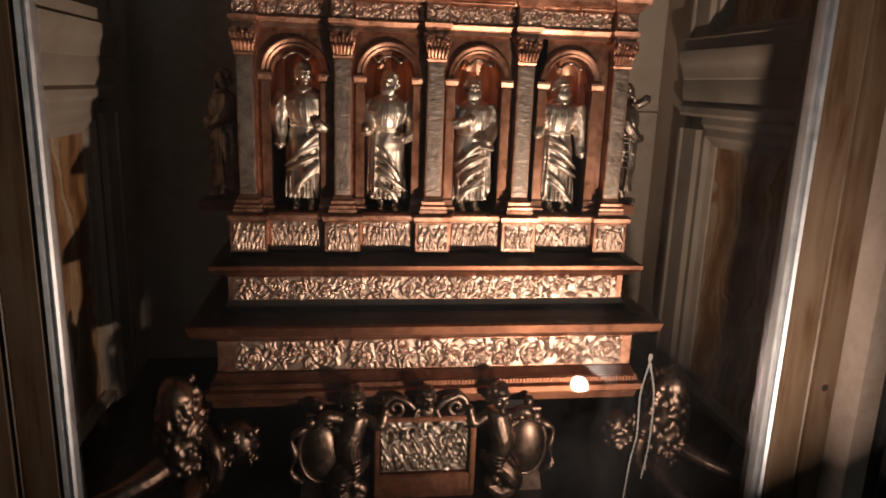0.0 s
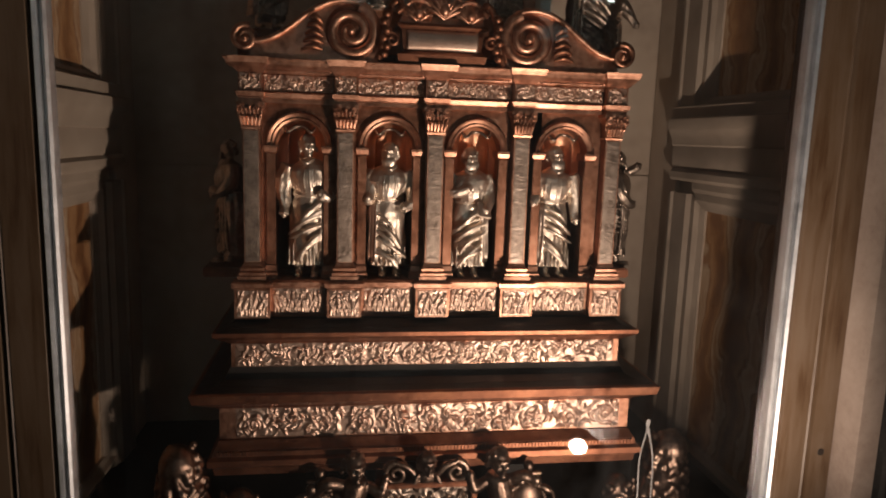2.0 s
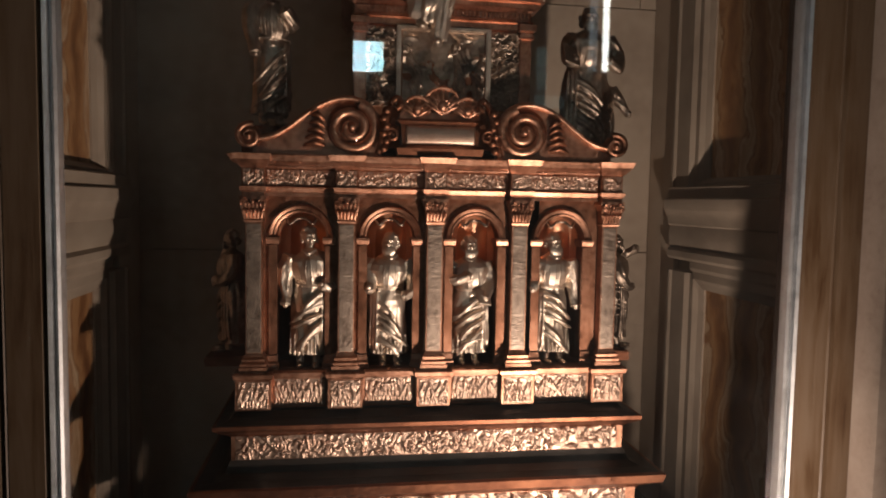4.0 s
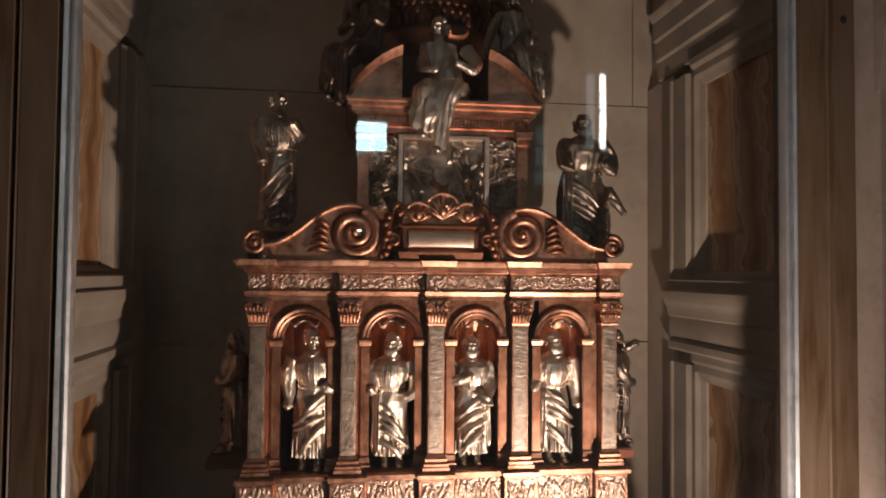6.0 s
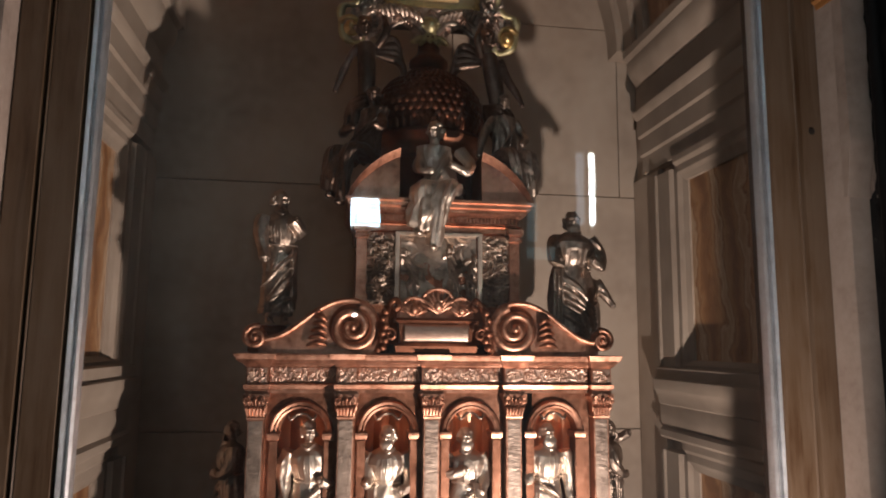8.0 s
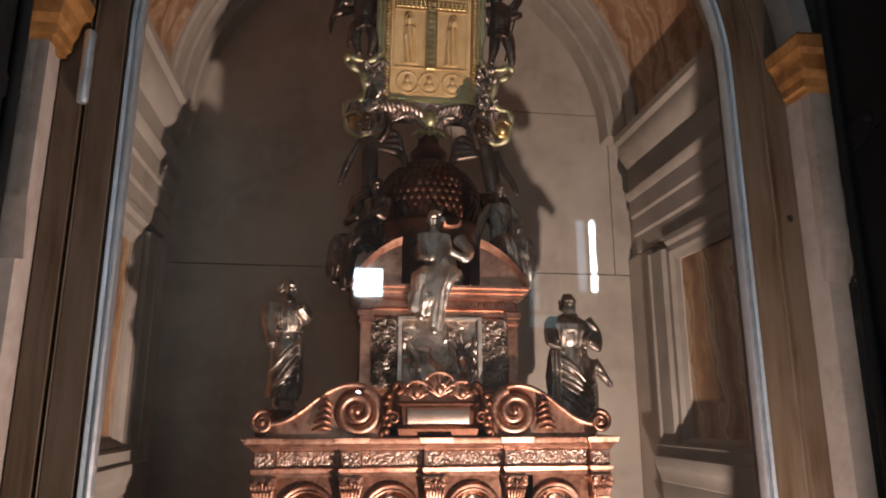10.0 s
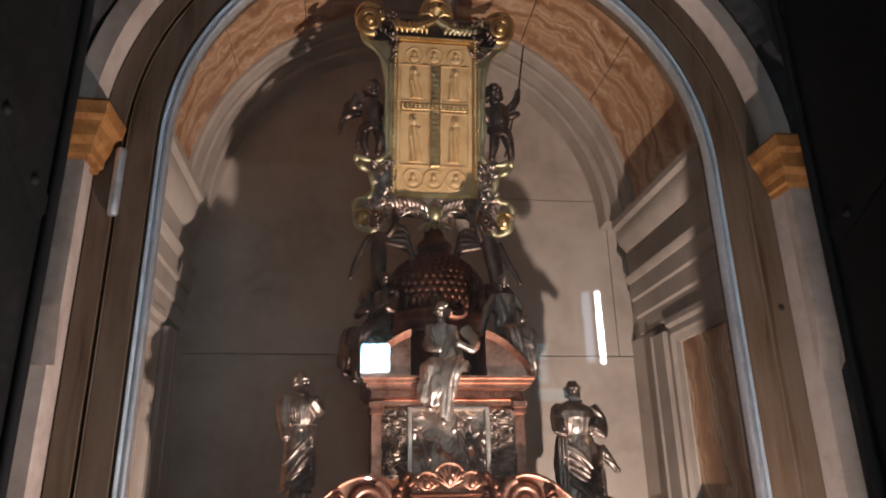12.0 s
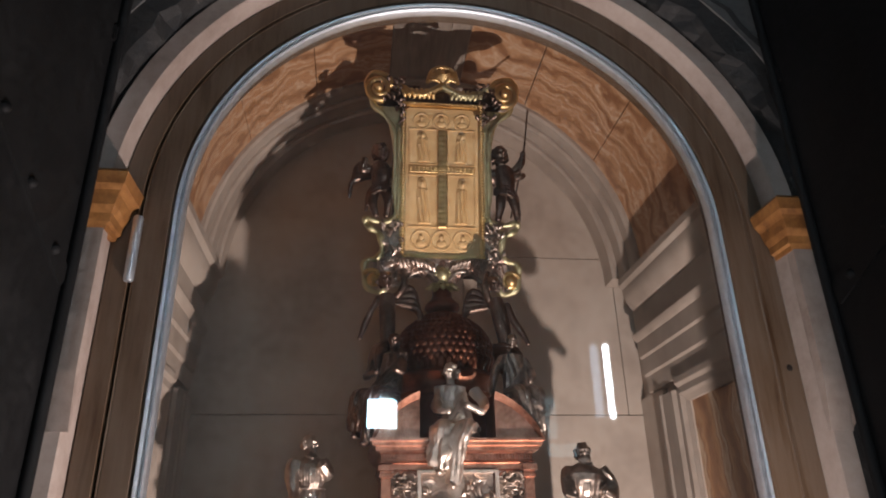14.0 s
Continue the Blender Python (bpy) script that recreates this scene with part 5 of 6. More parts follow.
standing(MID[2] - 0.006, 0.052, NS, 0.204, SILVER, "bearded silver statue wrapped in a mantle, standing in an arcade niche", 3, True,
         [[(-0.13, 0.0, 0.79), (-0.20, -0.03, 0.70), (-0.13, -0.12, 0.66), (-0.02, -0.15, 0.70)], [(0.13, 0.0, 0.79), (0.175, -0.02, 0.66), (0.14, -0.11, 0.56), (0.10, -0.155, 0.52)]], 0.02, 0.1, 1.0, 1.6, G, 0.0, book(0.10, -0.15, 0.53, 0.12, 0.12))
standing(MID[3] - 0.004, 0.052, NS, 0.210, SILVER, "silver statue in a belted robe, standing in an arcade niche", 4, True,
         [[(-0.13, 0.0, 0.79), (-0.19, -0.04, 0.68), (-0.20, -0.11, 0.60), (-0.22, -0.12, 0.57)], [(0.13, 0.0, 0.79), (0.175, 0.0, 0.64), (0.18, -0.02, 0.50), (0.185, -0.05, 0.43)]], -0.03, 0.15, 0.96, -1.8, G)
# statues on the cornice
standing(-0.258, 0.050, 1.6805, 0.222, SILVER_DARK, "tarnished silver statue with crossed arms on the cornice", 5, False,
         [[(-0.11, 0.0, 0.79), (-0.145, -0.02, 0.68), (-0.14, -0.06, 0.56), (-0.13, -0.10, 0.47)], [(0.11, 0.0, 0.79), (0.145, -0.05, 0.70), (0.12, -0.12, 0.70), (0.06, -0.15, 0.76)]], 0.02, 0.6, 0.84, 2.0, "statues on the cornice", 0.35)
standing(0.248, 0.055, 1.655, 0.232, SILVER_DARK, "tarnished silver statue in a mantle, holding a tablet", 6, True,
         [[(-0.13, 0.0, 0.79), (-0.18, -0.06, 0.68), (-0.19, -0.14, 0.60), (-0.17, -0.18, 0.62)], [(0.13, 0.0, 0.79), (0.21, -0.01, 0.68), (0.20, -0.09, 0.58), (0.10, -0.13, 0.62)]], -0.02, -0.15, 1.12, -1.6, "statues on the cornice", 0.0, book(-0.19, -0.17, 0.64, 0.13, 0.16))
for x in (-0.262, 0.250):
    part("statue_base", lathe([(0.026, 0.0), (0.028, 0.006), (0.022, 0.012), (0.024, 0.0235 if x < 0 else 0.018)], (x, 0.05, 1.637 if x > 0 else 1.657), 24), COPPER_DARK, REL, "", 40)
part("corner_block", box(-0.296, -0.225, 0.02, 0.09, 1.637, 1.658, 0.002), COPPER_DARK, REL)
# smaller attendant behind the mantled statue, and one at the cabinet's side
standing(0.291, 0.115, 1.640, 0.165, SILVER_DARK, "small tarnished silver statue with one arm held out, on the cornice", 7, False,
         [[(-0.12, 0.0, 0.79), (-0.16, -0.03, 0.68), (-0.12, -0.10, 0.60), (-0.08, -0.12, 0.58)], [(0.13, 0.0, 0.79), (0.21, -0.02, 0.68), (0.28, -0.05, 0.58), (0.33, -0.06, 0.52)]], 0.03, 0.5, 0.95, 2.0, "statues on the cornice")
standing(0.342, 0.150, NS, 0.205, SILVER_DARK, "tarnished silver statue reaching out from the cabinet's side", 8, True,
         [[(0.13, 0.0, 0.79), (0.19, -0.04, 0.80), (0.20, -0.14, 0.82), (0.16, -0.22, 0.88)], [(-0.13, 0.0, 0.79), (-0.18, -0.02, 0.66), (-0.14, -0.10, 0.56), (-0.07, -0.14, 0.55)]], 0.03, 0.5, 0.95, 2.0, "statues at the sides", 1.35)
standing(-0.330, 0.165, NS, 0.205, SILVER_DARK, "tarnished silver statue in shadow at the cabinet's side", 9, True,
         [[(-0.13, 0.0, 0.79), (-0.18, -0.02, 0.66), (-0.14, -0.10, 0.56), (-0.07, -0.14, 0.55)], [(0.13, 0.0, 0.79), (0.185, -0.02, 0.66), (0.15, -0.10, 0.585), (0.075, -0.15, 0.60)]], 0.03, -0.5, 0.95, 2.0, "statues at the sides", -1.35)
for s in (-1, 1):
    xs = sorted((CX + s * 0.290, CX + s * 0.365))
    part("side_ledge", box(xs[0], xs[1], 0.11, 0.22, 1.295, 1.3115, 0.002), COPPER_DARK, REL)


def seated(x, y, z, h, mat, label, seed, s, arms, lean=0.0, yaw=0.0, legs=((0.10, -0.30, 0.50), (0.06, -0.36, 0.22), (0.02, -0.34, 0.0)), group="", hanging=0.0, broad=1.08, turn=0.0):
    """A robed seated shape; z is the seat, h the height from seat to crown; the legs fall before and below it."""
    bm = bmesh.new()
    hips = Vector((0, 0, 0.10 * h))
    torso = curve_points([hips, Vector((lean * 0.3 * h, -0.02 * h, 0.28 * h)), Vector((lean * 0.7 * h, -0.02 * h, 0.48 * h)), Vector((lean * h, 0, 0.66 * h)), Vector((lean * h, 0, 0.72 * h))], 5)
    n = len(torso)
    draped(torso, [(0.20 - 0.02 * math.sin(3.14 * i / n) if i < n - 4 else 0.19 - 0.045 * (i - n + 4)) * 0.92 * h for i in range(n)], 0.74, 9, 0.16, 1.0, 60, bm, seed)
    for q in (-1, 1):
        pts = [hips + Vector((q * 0.10 * h, 0, 0.02 * h)), hips + Vector((q * 0.12 * h + s * 0.02 * h, -0.20 * h, 0.06 * h)), hips + Vector((q * 0.13 * h + s * 0.06 * h, -0.34 * h, 0.02 * h)), hips + Vector((q * 0.10 * h + s * 0.10 * h, -0.35 * h, -0.18 * h)), hips + Vector((q * 0.07 * h + s * 0.13 * h, -0.31 * h, (-0.44 - hanging * (q > 0)) * h))]
        c = curve_points(pts, 6)
        m = len(c)
        draped(c, [(0.125 - 0.050 * i / m) * h for i in range(m)], 0.85, 5, 0.24, 1.5, 40, bm, seed + q)
        ball(c[-1] + Vector((0, -0.03 * h, -0.03 * h)), (0.045 * h, 0.09 * h, 0.035 * h), 10, bm)
    # the lap's falling cloth
    draped(curve_points([hips + Vector((0, -0.30 * h, 0.04 * h)), hips + Vector((s * 0.12 * h, -0.37 * h, -0.14 * h)), hips + Vector((s * 0.20 * h, -0.34 * h, -0.42 * h))], 8), [(0.15 - 0.03 * math.sin(i * 0.4) - 0.002 * i) * h for i in range(17)], 0.42, 7, 0.42, 1.2, 64, bm, seed + 3)
    for arm in arms:
        c = curve_points([(a * h, b * h, cc * h) for a, b, cc in arm], 5)
        m = len(c) - 1
        draped(c, [(0.070 - 0.030 * i / m) * h for i in range(m + 1)], 0.95, 4, 0.16, 3.0, 24, bm, seed)
        ball(c[-1], (0.042 * h,) * 3, 8, bm)
    for j in range(4):
        tube(curve_points([(lean * h + 0.16 * h, -0.04 * h, (0.62 - 0.07 * j) * h), (lean * 0.6 * h + 0.05 * h, (-0.15 - 0.01 * (j % 2)) * h, (0.46 - 0.07 * j) * h), (-0.12 * h, -0.17 * h, (0.26 - 0.05 * j) * h), (-0.22 * h, -0.10 * h, (0.10 - 0.04 * j) * h)], 5), [(0.020 + 0.010 * math.sin(0.6 * i + j)) * h for i in range(16)], 8, bm)
    tube([(lean * h, 0, 0.70 * h), (lean * h, -0.02 * h, 0.80 * h)], 0.05 * h, 10, bm)
    head(bm, (lean * h, -0.03 * h, 0.88 * h), 0.098 * h, False, yaw, True, seed)
    bmesh.ops.transform(bm, matrix=Matrix.Translation((x, y, z)) @ Matrix.Rotation(turn, 4, "Z") @ Matrix.Diagonal((broad, 1, 1, 1)), verts=bm.verts)
    return cast("statue", bm, mat, label, 0.0013, "statue", group, 0.0040, 1)


seated(0.014, 0.040, 1.886, 0.150, SILVER, "tarnished silver seated statue amid the broken pediment", 11, -1,
       [[(-0.17, 0, 0.64), (-0.26, -0.08, 0.48), (-0.22, -0.24, 0.36), (-0.10, -0.30, 0.34)], [(0.17, 0, 0.64), (0.28, -0.06, 0.46), (0.26, -0.20, 0.34), (0.12, -0.28, 0.40)]], -0.10, -0.3, hanging=0.16, turn=-0.25)
seated(-0.120, 0.075, 1.955, 0.145, BRONZE, "dark bronze seated statue reclining on the pediment", 12, -1,
       [[(-0.17, 0, 0.64), (-0.24, -0.10, 0.46), (-0.10, -0.26, 0.40), (0.06, -0.30, 0.42)], [(0.17, 0, 0.64), (0.30, -0.06, 0.50), (0.34, -0.14, 0.40), (0.32, -0.24, 0.42)]], 0.12, 0.5, group="statues on the pediment", hanging=0.1, turn=-0.75)
seated(0.128, 0.072, 1.955, 0.150, SILVER_DARK, "tarnished silver seated statue with falling drapery on the pediment", 13, 1,
       [[(-0.17, 0, 0.64), (-0.30, -0.06, 0.50), (-0.40, -0.10, 0.30), (-0.44, -0.14, 0.16)], [(0.17, 0, 0.64), (0.24, -0.10, 0.46), (0.18, -0.24, 0.36), (0.10, -0.30, 0.30)]], -0.02, -0.4, group="statues on the pediment", hanging=0.05, turn=0.20, broad=0.86)


def cherub(x, y, z, h, mat, label, limbs, headat, spine, seed=0, group="", wings=None, extra=None, slim=1.0):
    """A small bare shape: limbs as lines of points in parts of h, the spine as a line of points."""
    bm = bmesh.new()
    c = curve_points([(a * h, b * h, cc * h) for a, b, cc in spine], 5)
    m = len(c) - 1
    tube(c, [(0.088 + 0.030 * math.sin(math.pi * i / m)) * slim * h for i in range(m + 1)], 14, bm)
    for limb, r0, r1 in limbs:
        c = curve_points([(a * h, b * h, cc * h) for a, b, cc in limb], 5)
        m = len(c) - 1
        tube(c, [(r0 + (r1 - r0) * i / m + 0.012 * math.sin(3.14 * i / m)) * slim * h for i in range(m + 1)], 10, bm)
        ball(c[-1], (r1 * 1.25 * slim * h,) * 3, 8, bm)
    head(bm, [k * h for k in headat], (0.115 if slim == 1 else 0.088) * h, False, 0.2, True, seed)
    s0 = -1 if seed % 2 else 1
    for j in range(3):
        a0, b0, c0 = spine[0]
        tube(curve_points([((a0 - s0 * 0.13) * h, (b0 + 0.02) * h, (c0 + 0.10 - 0.03 * j) * h), (a0 * h, (b0 - 0.125) * h, (c0 + 0.06 - 0.045 * j) * h), ((a0 + s0 * 0.13) * h, (b0 - 0.02) * h, (c0 + 0.02 - 0.05 * j) * h), ((a0 + s0 * 0.17) * h, (b0 + 0.04) * h, (c0 - 0.12 - 0.06 * j) * h)], 4), 0.022 * h, 7, bm)
    if wings:
        for q in wings:
            for k in range(4):
                tube(curve_points([(q * 0.06 * h, 0.10 * h, (0.66 - 0.02 * k) * h), (q * (0.24 + 0.03 * k) * h, 0.14 * h, (0.78 - 0.08 * k) * h), (q * (0.34 + 0.01 * k) * h, 0.13 * h, (0.66 - 0.12 * k) * h)], 4), [0.02 * h, 0.03 * h, 0.04 * h, 0.045 * h, 0.045 * h, 0.04 * h, 0.035 * h, 0.025 * h, 0.012 * h], 8, bm)
    if extra:
        extra(bm, h)
    bmesh.ops.transform(bm, matrix=Matrix.Translation((x, y, z)), verts=bm.verts)
    return cast("statue", bm, mat, label, 0.0016, "statue", group)


# bearers under the frame
cherub(-0.122, 0.085, 2.060, 0.195, BRONZE, "dark bronze winged bearer lifting the gilded frame", [
    ([(-0.08, 0, 0.62), (-0.17, -0.05, 0.44), (-0.23, -0.05, 0.28), (-0.27, -0.06, 0.16)], 0.05, 0.03), ([(0.10, 0, 0.62), (0.18, -0.04, 0.76), (0.16, 0.0, 0.92)], 0.05, 0.032),
    ([(-0.05, 0, 0.08), (-0.08, -0.06, -0.08), (-0.04, -0.02, -0.26)], 0.066, 0.034), ([(0.07, 0, 0.08), (0.14, -0.10, -0.04), (0.10, 0.0, -0.24)], 0.066, 0.034)], (-0.02, -0.05, 0.80), [(0.0, 0, 0.05), (0.01, -0.03, 0.3), (0.0, 0, 0.6), (0.0, 0, 0.66)], 21, "bearers under the frame", (1,), None, 0.72)
cherub(0.108, 0.085, 2.055, 0.195, BRONZE, "dark bronze winged bearer with one arm flung out", [
    ([(0.09, 0, 0.60), (0.14, -0.06, 0.40), (0.22, -0.10, 0.24), (0.26, -0.12, 0.14)], 0.05, 0.03), ([(-0.10, 0, 0.62), (-0.14, -0.04, 0.78), (-0.10, 0.0, 0.94)], 0.05, 0.032),
    ([(-0.05, 0, 0.08), (-0.02, -0.08, -0.08), (0.06, -0.02, -0.26)], 0.066, 0.034), ([(0.07, 0, 0.08), (0.16, -0.08, -0.06), (0.14, 0.0, -0.26)], 0.066, 0.034)], (-0.05, -0.05, 0.80), [(0.06, 0, 0.05), (0.03, -0.03, 0.3), (-0.02, 0, 0.6), (-0.03, 0, 0.66)], 22, "bearers under the frame", (-1,), None, 0.72)
# supporters beside the foot relief
for s, seed, dx in ((-1, 23, -0.118), (1, 24, 0.098)):
    cherub(CX + dx, FY - 0.004, 0.905, 0.170, BRONZE, "dark bronze scroll-tailed supporter beside the foot relief", [
        ([(s * 0.10, 0, 0.66), (s * 0.24, -0.06, 0.72), (s * 0.34, -0.02, 0.62)], 0.05, 0.035), ([(-s * 0.10, 0, 0.66), (-s * 0.22, -0.05, 0.62), (-s * 0.26, -0.04, 0.74)], 0.05, 0.035),
        ([(0, 0, 0.22), (s * 0.12, -0.04, 0.10), (s * 0.16, -0.02, -0.02), (s * 0.04, -0.04, -0.08), (-s * 0.06, -0.04, 0.0), (0.0, -0.06, 0.06)], 0.12, 0.05)], (0, -0.05, 0.86), [(0, 0, 0.2), (s * 0.05, -0.02, 0.42), (0, 0, 0.66), (0, 0, 0.72)], seed, "supporters at the foot")
bm = bmesh.new()
head(bm, (CX - 0.012, FY - 0.012, 1.052), 0.016, False, 0.2, True, 25)
for s in (-1, 1):
    for k in range(3):
        tube(curve_points([(CX - 0.012, FY, 1.028 - 0.004 * k), (CX - 0.012 + s * (0.016 + 0.003 * k), FY - 0.010, 1.030 - 0.006 * k), (CX - 0.012 + s * 0.012, FY - 0.006, 1.014 - 0.004 * k)], 4), 0.004, 7, bm)
ball((CX - 0.012, FY - 0.004, 1.028), (0.014, 0.010, 0.016), 12, bm)
cast("crest_head", bm, BRONZE, "dark bronze curly head over the foot relief", 0.0018, "ornament")


def lion(s, x, label):
    """A crouching beast under the plinth's corner, covered in curls."""
    bm, rng = bmesh.new(), random.Random(31 + s)
    ball((0, 0, 0.105), (0.036, 0.045, 0.088), 20, bm)
    ball((s * 0.004, -0.012, 0.170), (0.026, 0.028, 0.032), 16, bm)
    for _ in range(190):
        a, zz = rng.uniform(-3.3, 0.2), rng.uniform(0.03, 0.195)
        w = 0.036 * math.sqrt(max(0.05, 1 - ((zz - 0.105) / 0.100) ** 2))
        ball((w * math.cos(a), 1.22 * w * math.sin(a), zz), (0.0055, 0.0055, 0.0075), 7, bm)
    tube(curve_points([(s * 0.012, -0.02, 0.075), (s * 0.05, -0.06, 0.062), (s * 0.10, -0.085, 0.046), (s * 0.128, -0.10, 0.036)], 5), [0.020 - 0.0006 * i for i in range(16)], 10, bm)
    tube(curve_points([(-s * 0.02, -0.03, 0.05), (-s * 0.02, -0.07, 0.035), (s * 0.01, -0.12, 0.018), (s * 0.022, -0.15, 0.012)], 5), [0.018 - 0.0005 * i for i in range(16)], 10, bm)
    for k in range(3):
        ball((s * 0.128 + s * 0.007 * k, -0.112, 0.034 - 0.004 * k), (0.007, 0.012, 0.008), 8, bm)
        ball((s * 0.016 + 0.009 * k - 0.005, -0.160, 0.010), (0.006, 0.012, 0.008), 8, bm)
    tube(curve_points([(-s * 0.03, -0.01, 0.12), (-s * 0.048, -0.03, 0.10), (-s * 0.052, -0.03, 0.06), (-s * 0.04, -0.03, 0.03)], 5), [0.012] * 16, 9, bm)
    ball((-s * 0.082, -0.012, 0.098), (0.026, 0.024, 0.034), 16, bm)
    for _ in range(26):
        a, zz = rng.uniform(-3.1, 0), rng.uniform(-0.028, 0.03)
        ball((-s * 0.082 + 0.025 * math.cos(a), -0.012 + 0.023 * math.sin(a), 0.098 + zz), (0.005, 0.005, 0.006), 6, bm)
    box(-0.03, 0.03, 0.0, 0.06, 0.0, 0.15, 0.004, bm)
    bmesh.ops.transform(bm, matrix=Matrix.Translation((x, -0.055, SHELF_Z)), verts=bm.verts)
    cast("crouching_beast", bm, BRONZE, label, 0.0024, "statue", "beasts under the plinth")


lion(-1, -0.372, "dark bronze crouching beast covered in curls, under the plinth")
lion(1, 0.372, "dark bronze crouching beast covered in curls, beside the drip mark")

# ---- the gilded frame with its ivory tablet, leaning forward ----
LEAN = Matrix.Translation((0.0, 0.140, 2.303)) @ Matrix.Rotation(radians(9.8), 4, "X")


def leant(bm):
    bmesh.ops.transform(bm, matrix=LEAN, verts=bm.verts)
    return bm


FR = thing("gilded_frame", tuple(LEAN.translation), "gilded scrollwork frame, worn greenish, leaning forward over the dome", "frame")
TAB = thing("ivory_tablet", tuple(LEAN @ Vector((0, -0.005, 0.0))), "carved cream ivory tablet with a metal cross, set in the frame", "tablet")
ground = part("ground", leant(box(-0.0825, 0.0825, -0.006, 0.004, 0.0, 0.345, 0.001)), IVORY, TAB)


def plate_figure(cx, top, lean):
    def height(u, v):
        dx = u - cx + lean * (v - 0.5)
        w = 0.16 + 0.08 * np.clip(0.7 - v, 0, 1)
        body = np.exp(-(dx / w) ** 4) * (v < top - 0.1) * (v > 0.05) * (0.8 + 0.25 * np.sin(dx * 40 + v * 6))
        arm = 0.6 * np.exp(-((v - 0.60 - 0.5 * lean * 8 * dx) / 0.06) ** 2) * (np.abs(dx) < 0.20)
        halo = 0.4 * (np.hypot(dx, (v - top) * 1.35) < 0.17)
        face = np.exp(-(dx / 0.075) ** 2 - ((v - top) / 0.06) ** 2)
        return np.maximum.reduce([body, arm, halo, halo + face * 0.8])
    return height


def leant_relief(x0, x1, z0, z1, y, nx, nz, f, depth, thick):
    return leant(relief(x0, x1, z0, z1, y, nx, nz, f, depth, thick))


for i, (x0, x1, z0, z1) in enumerate(((-0.074, -0.0145, 0.208, 0.290), (0.0140, 0.0725, 0.208, 0.290), (-0.074, -0.0145, 0.062, 0.180), (0.0140, 0.0725, 0.062, 0.180))):
    p = part("carved_panel", leant_relief(x0, x1, z0, z1, -0.0065, 46, 70, plate_figure(0.5, 0.82 if i > 1 else 0.80, 0.1 * (-1) ** i), 0.0095, 0.0004), IVORY, TAB, "carved ivory panel with one standing shape", True)
    bm = bmesh.new()
    for a, b, c, d in ((x0 - 0.002, x1 + 0.002, z1, z1 + 0.0022), (x0 - 0.002, x1 + 0.002, z0 - 0.0022, z0), (x0 - 0.0022, x0, z0, z1), (x1, x1 + 0.0022, z0, z1)):
        box(a, b, -0.009, -0.005, c, d, 0.0004, bm)
    part("panel_rim", leant(bm), IVORY, p)
for x in (-0.047, -0.002, 0.046):
    for z in (0.312, 0.030):
        r = 0.0185 if z > 0.1 else 0.0215
        bm = tube([(x + r * math.cos(2 * math.pi * i / 36), -0.0065, z + r * math.sin(2 * math.pi * i / 36)) for i in range(37)], 0.0018, 7)
        ball((x, -0.0065, z - 0.006), (0.011, 0.003, 0.008), 12, bm)
        ball((x, -0.0075, z + 0.006), (0.0055, 0.003, 0.0065), 12, bm)
        part("medallion", leant(bm), IVORY, TAB, "", True)
studs = lambda u, v: 0.5 + 0.6 * np.abs(np.sin(u * 9.4) * np.sin(v * 60))
part("cross_upright", leant_relief(-0.0115, 0.0115, 0.058, 0.292, -0.008, 12, 130, studs, 0.003, 0.002), GOLD, TAB, "studded dark gold cross bar", True)
part("cross_bar", leant_relief(-0.076, 0.074, 0.186, 0.202, -0.0082, 110, 10, lambda u, v: 0.5 + 0.6 * np.abs(np.sin(v * 9.4) * np.sin(u * 50)), 0.003, 0.002), GOLD, TAB, "studded dark gold cross bar", True)

part("backing", leant(box(-0.112, 0.112, 0.006, 0.022, -0.05, 0.395, 0.004)), BRONZE, FR)
bm = bmesh.new()
for x0, x1, z0, z1 in ((-0.095, -0.083, -0.012, 0.357), (0.083, 0.095, -0.012, 0.357), (-0.083, 0.083, 0.346, 0.357), (-0.083, 0.083, -0.012, -0.001)):
    box(x0, x1, -0.011, 0.006, z0, z1, 0.003, bm)
for x in (-0.089, 0.089):
    for k in range(52):
        ball((x, -0.011, -0.006 + 0.357 * k / 51), (0.0042, 0.0045, 0.0030), 7, bm)
inner = part("inner_border", leant(bm), GOLD, FR, "beaded gold inner border")
bm = bmesh.new()
for k in range(30):
    ball((-0.090 + 0.18 * k / 29, -0.017, 0.3515), (0.003, 0.003, 0.003), 7, bm)
tagged(part("beading", leant(bm), GOLD, inner, "", True), kind="stuff")
